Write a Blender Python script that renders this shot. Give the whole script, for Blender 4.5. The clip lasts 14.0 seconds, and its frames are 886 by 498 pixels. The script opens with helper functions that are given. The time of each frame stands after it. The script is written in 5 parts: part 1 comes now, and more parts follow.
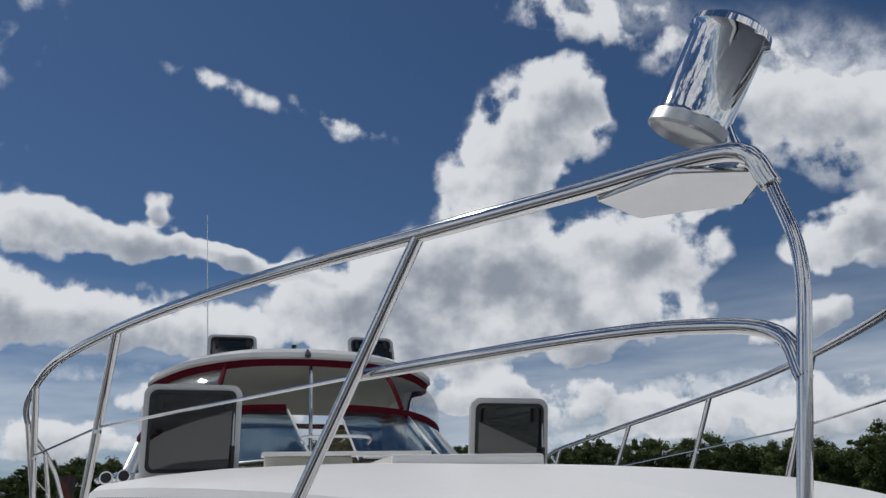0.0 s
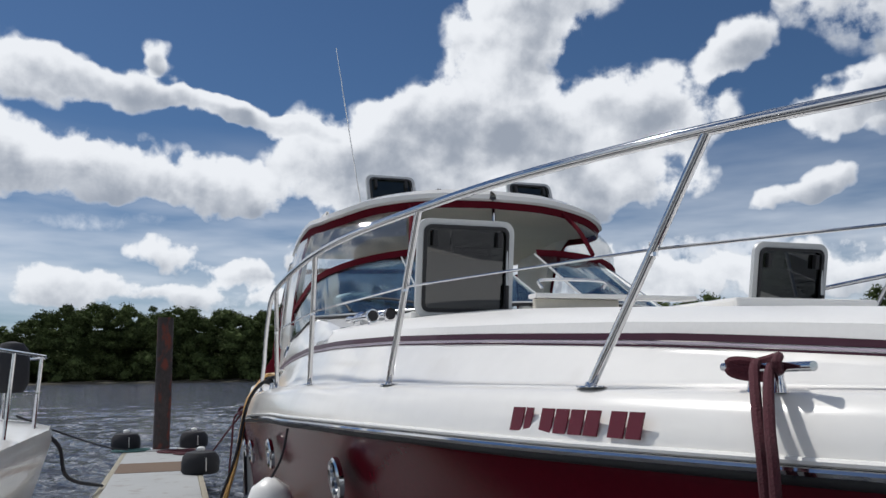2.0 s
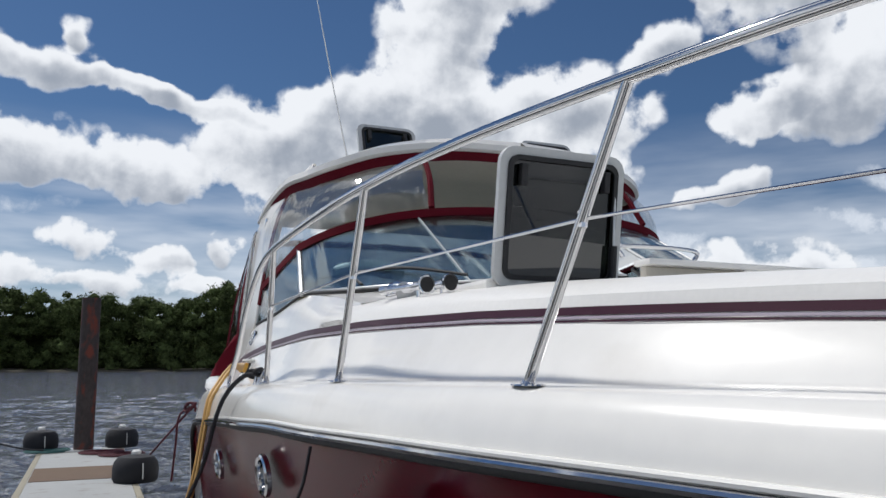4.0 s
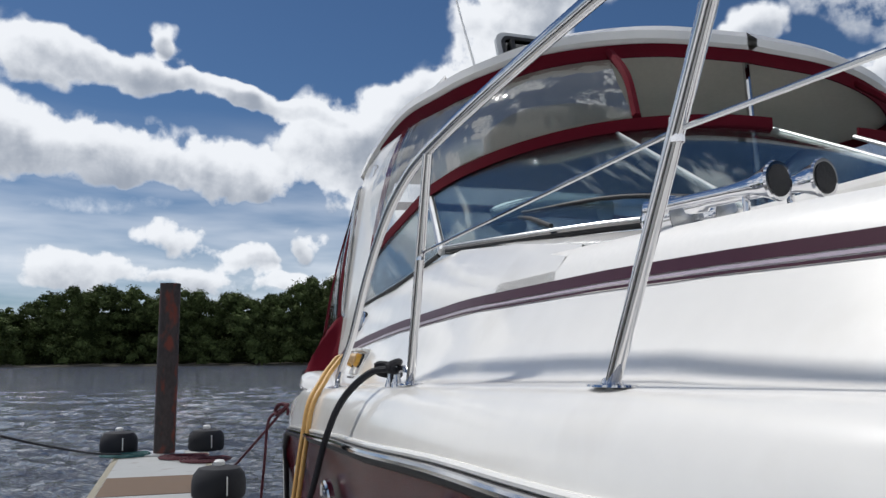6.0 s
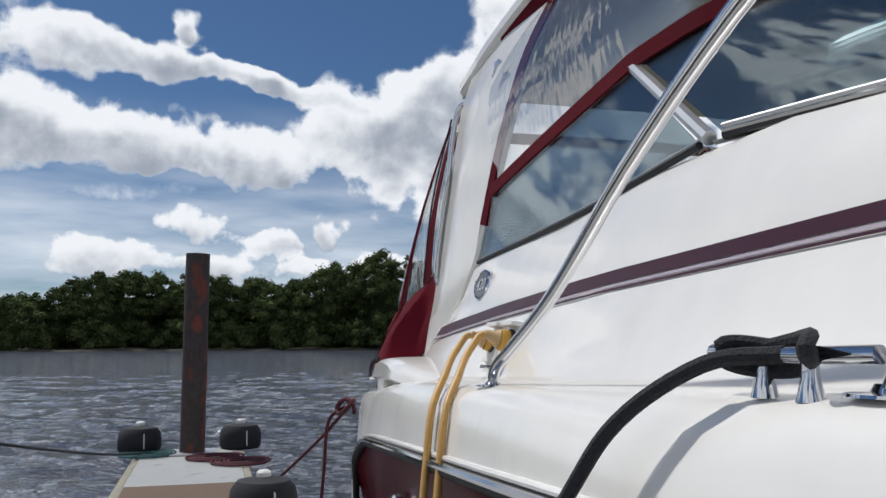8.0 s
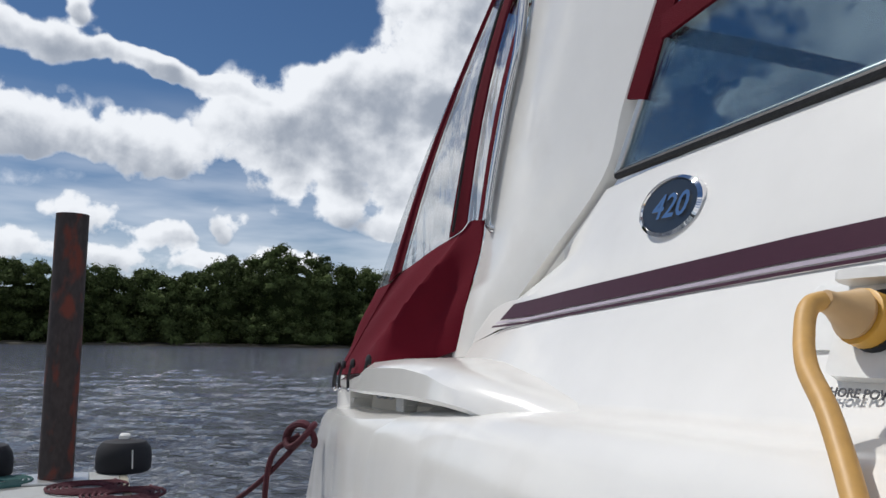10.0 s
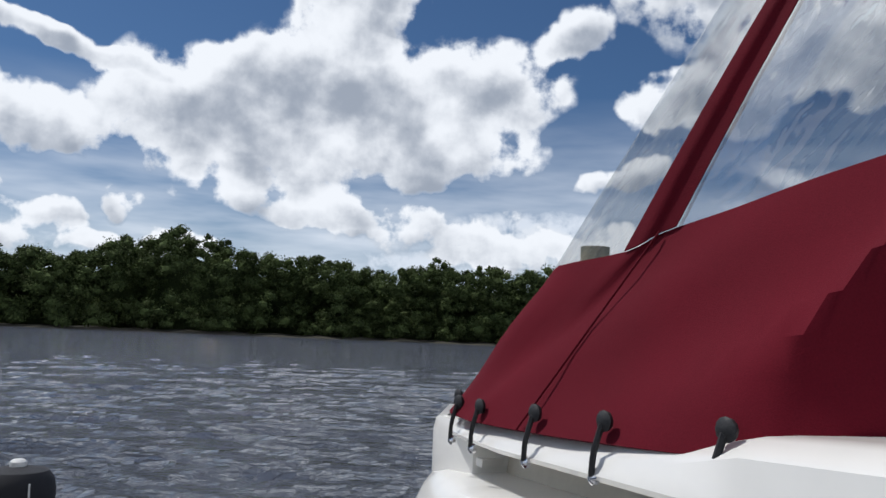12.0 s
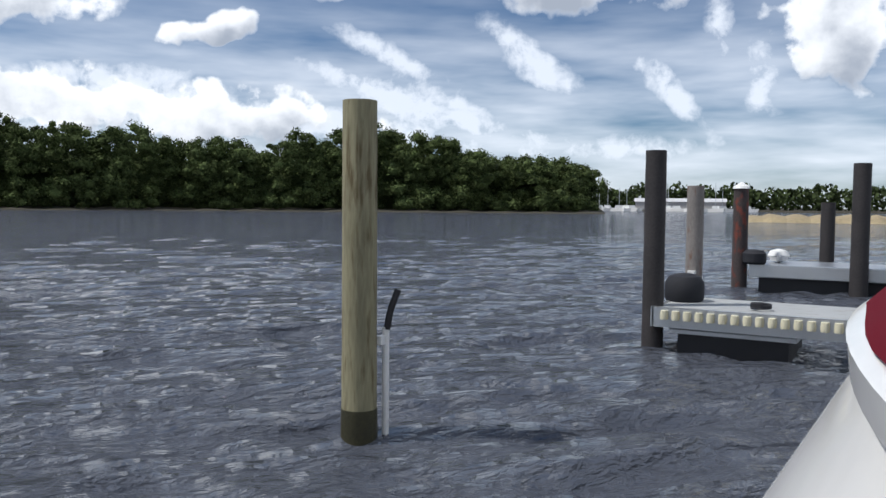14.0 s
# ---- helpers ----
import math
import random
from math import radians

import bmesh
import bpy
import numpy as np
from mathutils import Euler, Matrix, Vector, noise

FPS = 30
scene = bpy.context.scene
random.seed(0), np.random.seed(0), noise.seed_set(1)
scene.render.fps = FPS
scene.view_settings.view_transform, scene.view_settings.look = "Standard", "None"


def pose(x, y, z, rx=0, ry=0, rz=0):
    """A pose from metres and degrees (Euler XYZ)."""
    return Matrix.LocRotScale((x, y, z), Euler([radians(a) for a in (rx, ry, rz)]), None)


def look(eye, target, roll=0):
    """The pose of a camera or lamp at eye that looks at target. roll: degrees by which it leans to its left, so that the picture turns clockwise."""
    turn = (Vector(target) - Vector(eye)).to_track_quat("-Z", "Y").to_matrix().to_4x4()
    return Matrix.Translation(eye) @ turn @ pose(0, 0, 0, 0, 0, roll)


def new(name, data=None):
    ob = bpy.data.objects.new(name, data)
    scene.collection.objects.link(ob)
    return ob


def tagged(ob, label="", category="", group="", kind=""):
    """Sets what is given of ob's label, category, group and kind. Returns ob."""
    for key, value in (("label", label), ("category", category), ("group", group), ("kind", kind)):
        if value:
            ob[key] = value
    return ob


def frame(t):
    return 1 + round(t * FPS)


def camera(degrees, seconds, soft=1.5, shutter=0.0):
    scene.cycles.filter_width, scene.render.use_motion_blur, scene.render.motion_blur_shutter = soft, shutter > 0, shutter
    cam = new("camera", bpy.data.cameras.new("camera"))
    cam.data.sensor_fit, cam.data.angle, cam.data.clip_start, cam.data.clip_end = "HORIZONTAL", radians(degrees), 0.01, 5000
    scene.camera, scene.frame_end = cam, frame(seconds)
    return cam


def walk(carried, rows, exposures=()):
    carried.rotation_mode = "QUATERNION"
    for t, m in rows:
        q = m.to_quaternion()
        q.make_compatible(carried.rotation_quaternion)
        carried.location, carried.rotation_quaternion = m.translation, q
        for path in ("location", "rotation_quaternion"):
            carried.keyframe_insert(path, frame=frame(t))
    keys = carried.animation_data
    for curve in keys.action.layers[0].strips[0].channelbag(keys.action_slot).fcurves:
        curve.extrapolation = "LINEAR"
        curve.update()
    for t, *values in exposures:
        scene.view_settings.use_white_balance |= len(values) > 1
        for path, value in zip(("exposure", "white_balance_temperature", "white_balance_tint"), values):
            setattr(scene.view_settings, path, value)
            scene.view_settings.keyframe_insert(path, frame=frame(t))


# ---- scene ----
cam = camera(57.7, 14.0, soft=1.5)
PATH = [
    (0, (3.47, -1.111, 1.89), (4.078, 0.682, 2.535), -2.1),
    (0.5, (3.043, -0.915, 1.853), (3.601, 0.927, 2.396), -0.9),
    (1, (2.608, -0.659, 1.859), (3.143, 1.2, 2.367), 0.0),
    (1.5, (2.221, -0.463, 1.887), (2.8, 1.4, 2.329), -0.6),
    (2, (1.989, -0.106, 1.898), (2.609, 1.771, 2.201), -0.7),
    (2.5, (1.822, 0.237, 1.886), (2.47, 2.111, 2.144), 0.1),
    (3, (1.733, 0.608, 1.914), (2.474, 2.445, 2.189), -0.5),
    (5.5, (1.978, 2.851, 1.889), (2.782, 4.66, 2.171), 0.1),
    (6, (1.982, 3.292, 1.89), (2.588, 5.179, 2.158), -0.2),
    (6.5, (1.948, 3.733, 1.865), (2.421, 5.66, 2.114), 1.3),
    (7, (1.901, 4.128, 1.875), (2.393, 6.051, 2.118), 0.4),
    (9.5, (1.986, 6.597, 1.853), (2.705, 8.45, 2.078), 0.8),
    (10, (2.001, 7.07, 1.84), (2.789, 8.893, 2.072), 0.9),
    (10.5, (1.975, 7.542, 1.804), (2.786, 9.355, 2.037), 2.0),
    (11, (1.93, 8.032, 1.853), (2.802, 9.821, 2.051), 1.7),
    (11.5, (1.943, 8.516, 1.881), (2.836, 10.295, 2.074), 0.4),
    (12, (1.956, 8.997, 1.892), (2.96, 10.713, 2.108), 2.4),
    (12.5, (1.961, 9.489, 1.921), (3.146, 11.086, 2.137), 0.4),
    (13, (1.91, 9.99, 1.926), (3.257, 11.458, 2.098), -0.1),
    (13.5, (1.811, 10.59, 1.987), (3.384, 11.824, 2.025), 0.9),
    (14, (1.897, 11.077, 1.984), (3.611, 12.102, 1.875), 0.5),
]
EXPOSURES = [(0, -0.38, 6150, 10), (0.5, -0.33, 6150, 10), (1.0, -0.3, 6150, 10), (2.0, -0.05, 6150, 10), (6.0, 0.0, 6150, 10), (9.5, 0.0, 6150, 10), (12.5, 0.05, 6050, 10), (13.5, 0.1, 6050, 10), (14.0, 0.3, 6050, 10)]
walk(cam, [(t, look(eye, target, roll)) for t, eye, target, roll in PATH], EXPOSURES)

# ---------------------------------------------------------------- world and sun
SUN_WAY = Vector((-0.37, 0.50, 1.0)).normalized()   # towards the sun
SUN_EL = math.asin(SUN_WAY.z)
SUN_AZ = math.atan2(SUN_WAY.x, SUN_WAY.y)

sun = new("sun", bpy.data.lights.new("sun", "SUN"))
sun.data.energy, sun.data.angle, sun.data.color = 3.2, radians(2.0), (1.0, 0.94, 0.85)
sun.matrix_basis = look(SUN_WAY * 60, (0, 0, 0))
SKY, CLOUD = 0.048, 0.95
world = bpy.data.worlds.new("sky")
scene.world = world
world.use_nodes = True
NW, LW = world.node_tree.nodes, world.node_tree.links


def wnode(kind, **sockets):
    n = NW.new(kind)
    for key, value in sockets.items():
        if hasattr(value, "links"):
            LW.new(value, n.inputs[int(key[1:])])
        else:
            n.inputs[int(key[1:])].default_value = value
    return n


def wmath(op, a, b=0.0, c=0.0, clamp=False):
    n = wnode("ShaderNodeMath", i0=a, i1=b, i2=c)
    n.operation, n.use_clamp = op, clamp
    return n.outputs[0]


sky = NW.new("ShaderNodeTexSky")
sky.sky_type, sky.sun_disc = "NISHITA", False
sky.sun_elevation, sky.sun_rotation = SUN_EL, SUN_AZ
sky.air_density, sky.dust_density, sky.ozone_density = 1.0, 0.25, 4.0

# the way of the view as degrees round and up
coord = NW.new("ShaderNodeTexCoord")
sep = wnode("ShaderNodeSeparateXYZ", i0=coord.outputs["Generated"])
az = wmath("MULTIPLY", wmath("ARCTAN2", sep.outputs[0], sep.outputs[1]), 180 / math.pi)
el = wmath("MULTIPLY", wmath("ARCSINE", sep.outputs[2]), 180 / math.pi)
flat = wnode("ShaderNodeCombineXYZ", i0=az, i1=el, i2=0.0).outputs[0]
stir = wnode("ShaderNodeTexNoise", i0=flat, i2=0.22, i3=3.0)
pull = wnode("ShaderNodeVectorMath", i0=stir.outputs["Color"], i1=(0.5, 0.5, 0.5))
pull.operation = "SUBTRACT"
pull2 = wnode("ShaderNodeVectorMath", i0=pull.outputs[0], i1=(5.0, 3.2, 0.0), i2=flat)
pull2.operation = "MULTIPLY_ADD"
where = pull2.outputs[0]
pull3 = wnode("ShaderNodeVectorMath", i0=pull.outputs[0], i1=(2.2, 1.6, 0.0), i2=flat)
pull3.operation = "MULTIPLY_ADD"
drift = pull3.outputs[0]
DENS, RISE, WISP = [0.0], [0.0], [0.0]


def cloud(a, e, w, h, tilt=0.0, strength=1.0):
    """One heap of cloud round (a, e), w and h degrees to its edge."""
    mp = NW.new("ShaderNodeMapping")
    mp.vector_type = "TEXTURE"
    LW.new(where, mp.inputs[0])
    mp.inputs[1].default_value, mp.inputs[2].default_value, mp.inputs[3].default_value = (a, e, 0), (0, 0, radians(tilt)), (w, h, 1)
    g = NW.new("ShaderNodeTexGradient")
    g.gradient_type = "SPHERICAL"
    LW.new(mp.outputs[0], g.inputs[0])
    s = wnode("ShaderNodeSeparateXYZ", i0=mp.outputs[0])
    DENS[0] = wmath("MULTIPLY_ADD", g.outputs["Fac"], strength, DENS[0])
    RISE[0] = wmath("MULTIPLY_ADD", wmath("MULTIPLY", g.outputs["Fac"], strength), s.outputs[1], RISE[0])


def wisp(a, e, w, h, tilt=0.0, strength=1.0):
    """One soft streak of high thin cloud."""
    mp = NW.new("ShaderNodeMapping")
    mp.vector_type = "TEXTURE"
    LW.new(drift, mp.inputs[0])
    mp.inputs[1].default_value, mp.inputs[2].default_value, mp.inputs[3].default_value = (a, e, 0), (0, 0, radians(tilt)), (w, h, 1)
    g = NW.new("ShaderNodeTexGradient")
    g.gradient_type = "SPHERICAL"
    LW.new(mp.outputs[0], g.inputs[0])
    WISP[0] = wmath("MULTIPLY_ADD", g.outputs["Fac"], strength, WISP[0])


# the tall heap and the long bank below it
cloud(26.5, 27.0, 6.5, 4.6)
cloud(29.5, 29.0, 4.0, 3.0)
cloud(23.5, 23.0, 5.5, 4.5)
cloud(21, 18.5, 6, 4.5)
cloud(11.5, 15.5, 7, 4.4)
cloud(17.5, 16.0, 7, 4.6)
cloud(26, 17.0, 6, 4.0)
cloud(33.5, 17.5, 7.5, 4.4)
cloud(16, 11.8, 10, 2.6)
cloud(28, 13.2, 11, 3.2)
# streak and banks to its left
cloud(-9.8, 19.3, 5.5, 2.3)
cloud(-4, 18.9, 6, 1.5, -7)
cloud(3, 17.9, 8, 1.1, -6)
cloud(-2.1, 20.9, 1.6, 1.3, 0, 0.8)
cloud(-14, 14, 9, 3.0)
cloud(-6, 13.8, 9, 2.8)
cloud(2.5, 12.8, 8, 2.4)
# low small heaps over the woods
cloud(-1.2, 8.0, 3.2, 1.7, 0, 0.8)
cloud(3.8, 7.0, 3.2, 1.5, 0, 0.8)
cloud(8, 8.0, 2.2, 1.6, 0, 0.8)
cloud(-6.5, 5.6, 6, 1.8, 0, 0.8)
cloud(1.5, 5.2, 7, 1.5, 0, 0.7)
cloud(11, 5.2, 6, 1.4, 0, 0.7)
cloud(20, 9.0, 12, 1.8, 0, 0.6)
cloud(31, 7.5, 14, 2.2, 0, 0.6)
cloud(44, 6.0, 16, 2.6, 0, 0.6)
cloud(43, 11.8, 4.0, 1.5, 14)
# heaps and veils on the right
cloud(39.5, 21.5, 3.6, 2.2, 20)
cloud(46, 16.8, 4.2, 2.4, 25)
cloud(51.5, 17.5, 6, 3.2, 20)
cloud(50, 22.0, 9, 4.0, -20, 0.9)
cloud(44, 27.0, 11, 3.4, -25, 0.7)
cloud(31, 34.0, 9, 2.4, -15, 0.55)
cloud(60, 19.0, 8, 4.5)
cloud(69, 16.0, 12, 3.4)
cloud(85, 11.5, 4.2, 4.5, 0, 0.8)
cloud(11, 28.0, 6, 1.2, -18, 0.35)
cloud(2, 29.5, 6, 1.0, -15, 0.3)

# high streaks drawn out over the lower river
wisp(65.5, 9.8, 6.5, 2.0, -36, 1.6)
wisp(74.6, 8.2, 5.5, 1.5, -46, 1.6)
wisp(77.8, 12.0, 1.6, 3.6, 8, 1.3)
wisp(80.5, 8.5, 2.0, 4.5, 5, 1.3)
wisp(55.5, 10.2, 9.0, 1.3, -27, 1.4)
wisp(56, 7.6, 12.0, 1.5, -16, 1.5)
wisp(50, 5.6, 20.0, 2.2, -4, 1.5)
wisp(36, 8.0, 14.0, 1.7, 4, 1.2)
wisp(72, 3.8, 14.0, 1.8, 0, 1.1)
wisp(30, 5.2, 16.0, 1.8, 0, 1.2)
wisp(8, 5.0, 16.0, 1.8, 0, 1.0)
wisp(-6, 10.0, 9.0, 1.3, 3, 0.7)
wisp(48, 27.0, 12.0, 4.5, -24, 1.1)
wisp(33, 34.5, 10.0, 2.5, -16, 0.8)

# elsewhere scattered heaps of the same kind
puff = wnode("ShaderNodeTexNoise", i0=coord.outputs["Generated"], i2=2.6, i3=4.0)
away = wmath("MAXIMUM", wmath("MULTIPLY", wmath("ABSOLUTE", wmath("SUBTRACT", az, 35.0)), 0.05), wmath("MULTIPLY", el, 0.05))
away = wmath("SUBTRACT", away, 2.1, clamp=True)
dens = wmath("MULTIPLY_ADD", wmath("MULTIPLY", wmath("SUBTRACT", puff.outputs["Fac"], 0.46, clamp=True), away), 4.0, DENS[0])

billow = wnode("ShaderNodeTexNoise", i0=flat, i2=0.30, i3=8.0, i4=0.55)
curl = wnode("ShaderNodeTexVoronoi", i0=where, i2=0.55)
curl.feature = "SMOOTH_F1"
lumps = wmath("MULTIPLY_ADD", curl.outputs["Distance"], -0.28, wmath("ADD", billow.outputs["Fac"], 0.13))
rough_edge = wmath("MULTIPLY", wmath("SUBTRACT", lumps, 0.5), wmath("MULTIPLY_ADD", dens, 3.2, 0.12, clamp=True))
field = wmath("MULTIPLY_ADD", rough_edge, 2.3, wmath("MULTIPLY", dens, 1.25))
cover = wnode("ShaderNodeMapRange", i0=field, i1=0.11, i2=0.50)
cover.interpolation_type = "SMOOTHSTEP"
up_share = wmath("DIVIDE", RISE[0], wmath("MAXIMUM", DENS[0], 0.05))
# light comes from above: a fold is bright where the cloud over it is thinner
over = wnode("ShaderNodeVectorMath", i0=flat, i1=(-0.45, 0.75, 0.0))
above = wnode("ShaderNodeTexNoise", i0=over.outputs[0], i2=0.30, i3=5.0, i4=0.5)
relief = wmath("SUBTRACT", billow.outputs["Fac"], above.outputs["Fac"])
folds = wnode("ShaderNodeTexNoise", i0=flat, i2=0.16, i3=6.0, i4=0.55)
glow = wmath("MULTIPLY_ADD", up_share, 0.8, wmath("MULTIPLY_ADD", folds.outputs["Fac"], 1.7, -0.16))
glow = wmath("MULTIPLY_ADD", relief, 1.5, glow)
thin = wmath("MULTIPLY_ADD", wmath("SUBTRACT", 0.8, field), 0.5, glow)
tone = wnode("ShaderNodeMapRange", i0=thin, i1=0.0, i2=1.0)
tone.interpolation_type = "SMOOTHSTEP"
shade = wnode("ShaderNodeMix", i0=tone.outputs[0])
shade.data_type = "RGBA"
shade.inputs["A"].default_value, shade.inputs["B"].default_value = (0.37, 0.40, 0.45, 1), (0.97, 0.965, 0.955, 1)
# thin veils low over the shore, drawn out sideways
lay = wnode("ShaderNodeMapping", i0=flat)
lay.inputs[2].default_value, lay.inputs[3].default_value = (0, 0, radians(9)), (0.10, 0.55, 1)
veil = wnode("ShaderNodeTexNoise", i0=lay.outputs[0], i2=0.8, i3=4.0, i4=0.5)
band_up = wnode("ShaderNodeMapRange", i0=el, i1=17.0, i2=6.0)
veil_on = wnode("ShaderNodeMapRange", i0=veil.outputs["Fac"], i1=0.25, i2=0.68)
veils = wmath("MULTIPLY", wmath("MULTIPLY", band_up.outputs[0], veil_on.outputs[0]), 0.8)
fray = wnode("ShaderNodeTexNoise", i0=drift, i2=0.5, i3=8.0, i4=0.62)
streaks = wmath("MULTIPLY", WISP[0], wmath("MULTIPLY_ADD", fray.outputs["Fac"], 2.4, -0.45))
streak_on = wnode("ShaderNodeMapRange", i0=streaks, i1=0.0, i2=0.95, i3=0.0, i4=0.86)
streak_on.interpolation_type = "SMOOTHSTEP"
veils = wmath("MAXIMUM", veils, streak_on.outputs[0])
total_cover = wmath("MAXIMUM", cover.outputs[0], veils)
pale = wnode("ShaderNodeMix", i0=cover.outputs[0])
pale.data_type = "RGBA"
pale.inputs["A"].default_value = (0.86, 0.885, 0.92, 1)
LW.new(shade.outputs["Result"], pale.inputs["B"])
deep = wnode("ShaderNodeMix", i0=1.0)
deep.data_type, deep.blend_type = "RGBA", "MULTIPLY"
LW.new(sky.outputs[0], deep.inputs["A"])
deep.inputs["B"].default_value = (0.80, 0.96, 1.10, 1)
bg = NW["Background"]
bg.inputs["Strength"].default_value = SKY
LW.new(deep.outputs["Result"], bg.inputs["Color"])
bg2 = wnode("ShaderNodeBackground", i0=pale.outputs["Result"], i1=CLOUD)
mixs = wnode("ShaderNodeMixShader", i0=wmath("MULTIPLY", total_cover, 0.97), i1=bg.outputs[0], i2=bg2.outputs[0])
LW.new(mixs.outputs[0], NW["World Output"].inputs["Surface"])


# ---------------------------------------------------------------- materials
def mat(name, color, rough=0.5, metal=0.0, var=0.12, scale=3.0, fine=40.0, bump=0.0, coat=0.0, dirt=None, dirt_amount=0.0, stretch=(1, 1, 1), obj_random=0.0, spec=0.5):
    """A surface with a broad and a fine variation of its colour and roughness, an optional second colour in patches, and relief."""
    m = bpy.data.materials.new(name)
    m.use_nodes = True
    nt = m.node_tree
    N, L = nt.nodes, nt.links
    b = N["Principled BSDF"]
    tc = N.new("ShaderNodeTexCoord")
    mp = N.new("ShaderNodeMapping")
    mp.inputs["Scale"].default_value = stretch
    L.new(tc.outputs["Object"], mp.inputs["Vector"])
    n1, n2 = N.new("ShaderNodeTexNoise"), N.new("ShaderNodeTexNoise")
    n1.inputs["Scale"].default_value, n1.inputs["Detail"].default_value = scale, 5
    n2.inputs["Scale"].default_value, n2.inputs["Detail"].default_value = fine, 4
    for n in (n1, n2):
        L.new(mp.outputs[0], n.inputs["Vector"])
    add = N.new("ShaderNodeMath")
    add.operation = "ADD"
    L.new(n1.outputs[0], add.inputs[0])
    L.new(n2.outputs[0], add.inputs[1])
    ramp = N.new("ShaderNodeMapRange")
    ramp.inputs["From Min"].default_value, ramp.inputs["From Max"].default_value = 0.7, 1.3
    L.new(add.outputs[0], ramp.inputs["Value"])
    mix = N.new("ShaderNodeMix")
    mix.data_type = "RGBA"
    lo = [max(0, c * (1 - var)) for c in color]
    hi = [min(1, c * (1 + var)) for c in color]
    mix.inputs["A"].default_value, mix.inputs["B"].default_value = (*lo, 1), (*hi, 1)
    L.new(ramp.outputs[0], mix.inputs["Factor"])
    out = mix.outputs["Result"]
    if dirt:
        n3 = N.new("ShaderNodeTexNoise")
        n3.inputs["Scale"].default_value, n3.inputs["Detail"].default_value = scale * 2.3, 7
        L.new(mp.outputs[0], n3.inputs["Vector"])
        r3 = N.new("ShaderNodeMapRange")
        r3.inputs["From Min"].default_value, r3.inputs["From Max"].default_value = 0.62 - dirt_amount * 0.3, 0.72 - dirt_amount * 0.2
        L.new(n3.outputs[0], r3.inputs["Value"])
        m3 = N.new("ShaderNodeMix")
        m3.data_type = "RGBA"
        L.new(r3.outputs[0], m3.inputs["Factor"])
        L.new(out, m3.inputs["A"])
        m3.inputs["B"].default_value = (*dirt, 1)
        out = m3.outputs["Result"]
    if obj_random:
        oi = N.new("ShaderNodeObjectInfo")
        hsv = N.new("ShaderNodeHueSaturation")
        r = N.new("ShaderNodeMapRange")
        r.inputs["To Min"].default_value, r.inputs["To Max"].default_value = 1 - obj_random, 1 + obj_random
        L.new(oi.outputs["Random"], r.inputs["Value"])
        L.new(r.outputs[0], hsv.inputs["Value"])
        L.new(out, hsv.inputs["Color"])
        out = hsv.outputs[0]
    L.new(out, b.inputs["Base Color"])
    rr = N.new("ShaderNodeMapRange")
    rr.inputs["To Min"].default_value, rr.inputs["To Max"].default_value = rough * 0.85, min(1, rough * 1.15)
    L.new(n1.outputs[0], rr.inputs["Value"])
    L.new(rr.outputs[0], b.inputs["Roughness"])
    b.inputs["Metallic"].default_value = metal
    b.inputs["Specular IOR Level"].default_value = spec
    b.inputs["Coat Weight"].default_value = coat
    b.inputs["Coat Roughness"].default_value = 0.05
    if bump:
        bp = N.new("ShaderNodeBump")
        bp.inputs["Strength"].default_value, bp.inputs["Distance"].default_value = bump, 0.01
        L.new(n2.outputs[0], bp.inputs["Height"])
        L.new(bp.outputs[0], b.inputs["Normal"])
    return m


def clear_mat(name, tint, alpha_like=0.75, rough=0.02, ripple=0.0, shine=1.0):
    """A thin transparent sheet: see-through, with a mirror reflection on top."""
    m = bpy.data.materials.new(name)
    m.use_nodes = True
    nt = m.node_tree
    N, L = nt.nodes, nt.links
    N.remove(N["Principled BSDF"])
    tr, gl, mx = N.new("ShaderNodeBsdfTransparent"), N.new("ShaderNodeBsdfGlossy"), N.new("ShaderNodeMixShader")
    fr = N.new("ShaderNodeFresnel")
    fr.inputs["IOR"].default_value = 1.5
    tr.inputs["Color"].default_value = (*tint, 1)
    gl.inputs["Roughness"].default_value = rough
    if ripple:
        tc, n, bp = N.new("ShaderNodeTexCoord"), N.new("ShaderNodeTexNoise"), N.new("ShaderNodeBump")
        mp = N.new("ShaderNodeMapping")
        mp.inputs["Scale"].default_value = (5, 5, 0.8)
        mp.inputs["Rotation"].default_value = (0.5, 0, 0)
        n.inputs["Scale"].default_value = 1.6
        L.new(tc.outputs["Object"], mp.inputs["Vector"])
        L.new(mp.outputs[0], n.inputs["Vector"])
        L.new(n.outputs[0], bp.inputs["Height"])
        bp.inputs["Strength"].default_value, bp.inputs["Distance"].default_value = ripple, 0.05
        L.new(bp.outputs[0], gl.inputs["Normal"])
    boost = N.new("ShaderNodeMath")
    boost.operation = "MULTIPLY_ADD"
    boost.inputs[1].default_value, boost.inputs[2].default_value = shine, 1 - alpha_like
    boost.use_clamp = True
    L.new(fr.outputs[0], boost.inputs[0])
    L.new(boost.outputs[0], mx.inputs["Fac"])
    L.new(tr.outputs[0], mx.inputs[1])
    L.new(gl.outputs[0], mx.inputs[2])
    L.new(mx.outputs[0], N["Material Output"].inputs["Surface"])
    return m


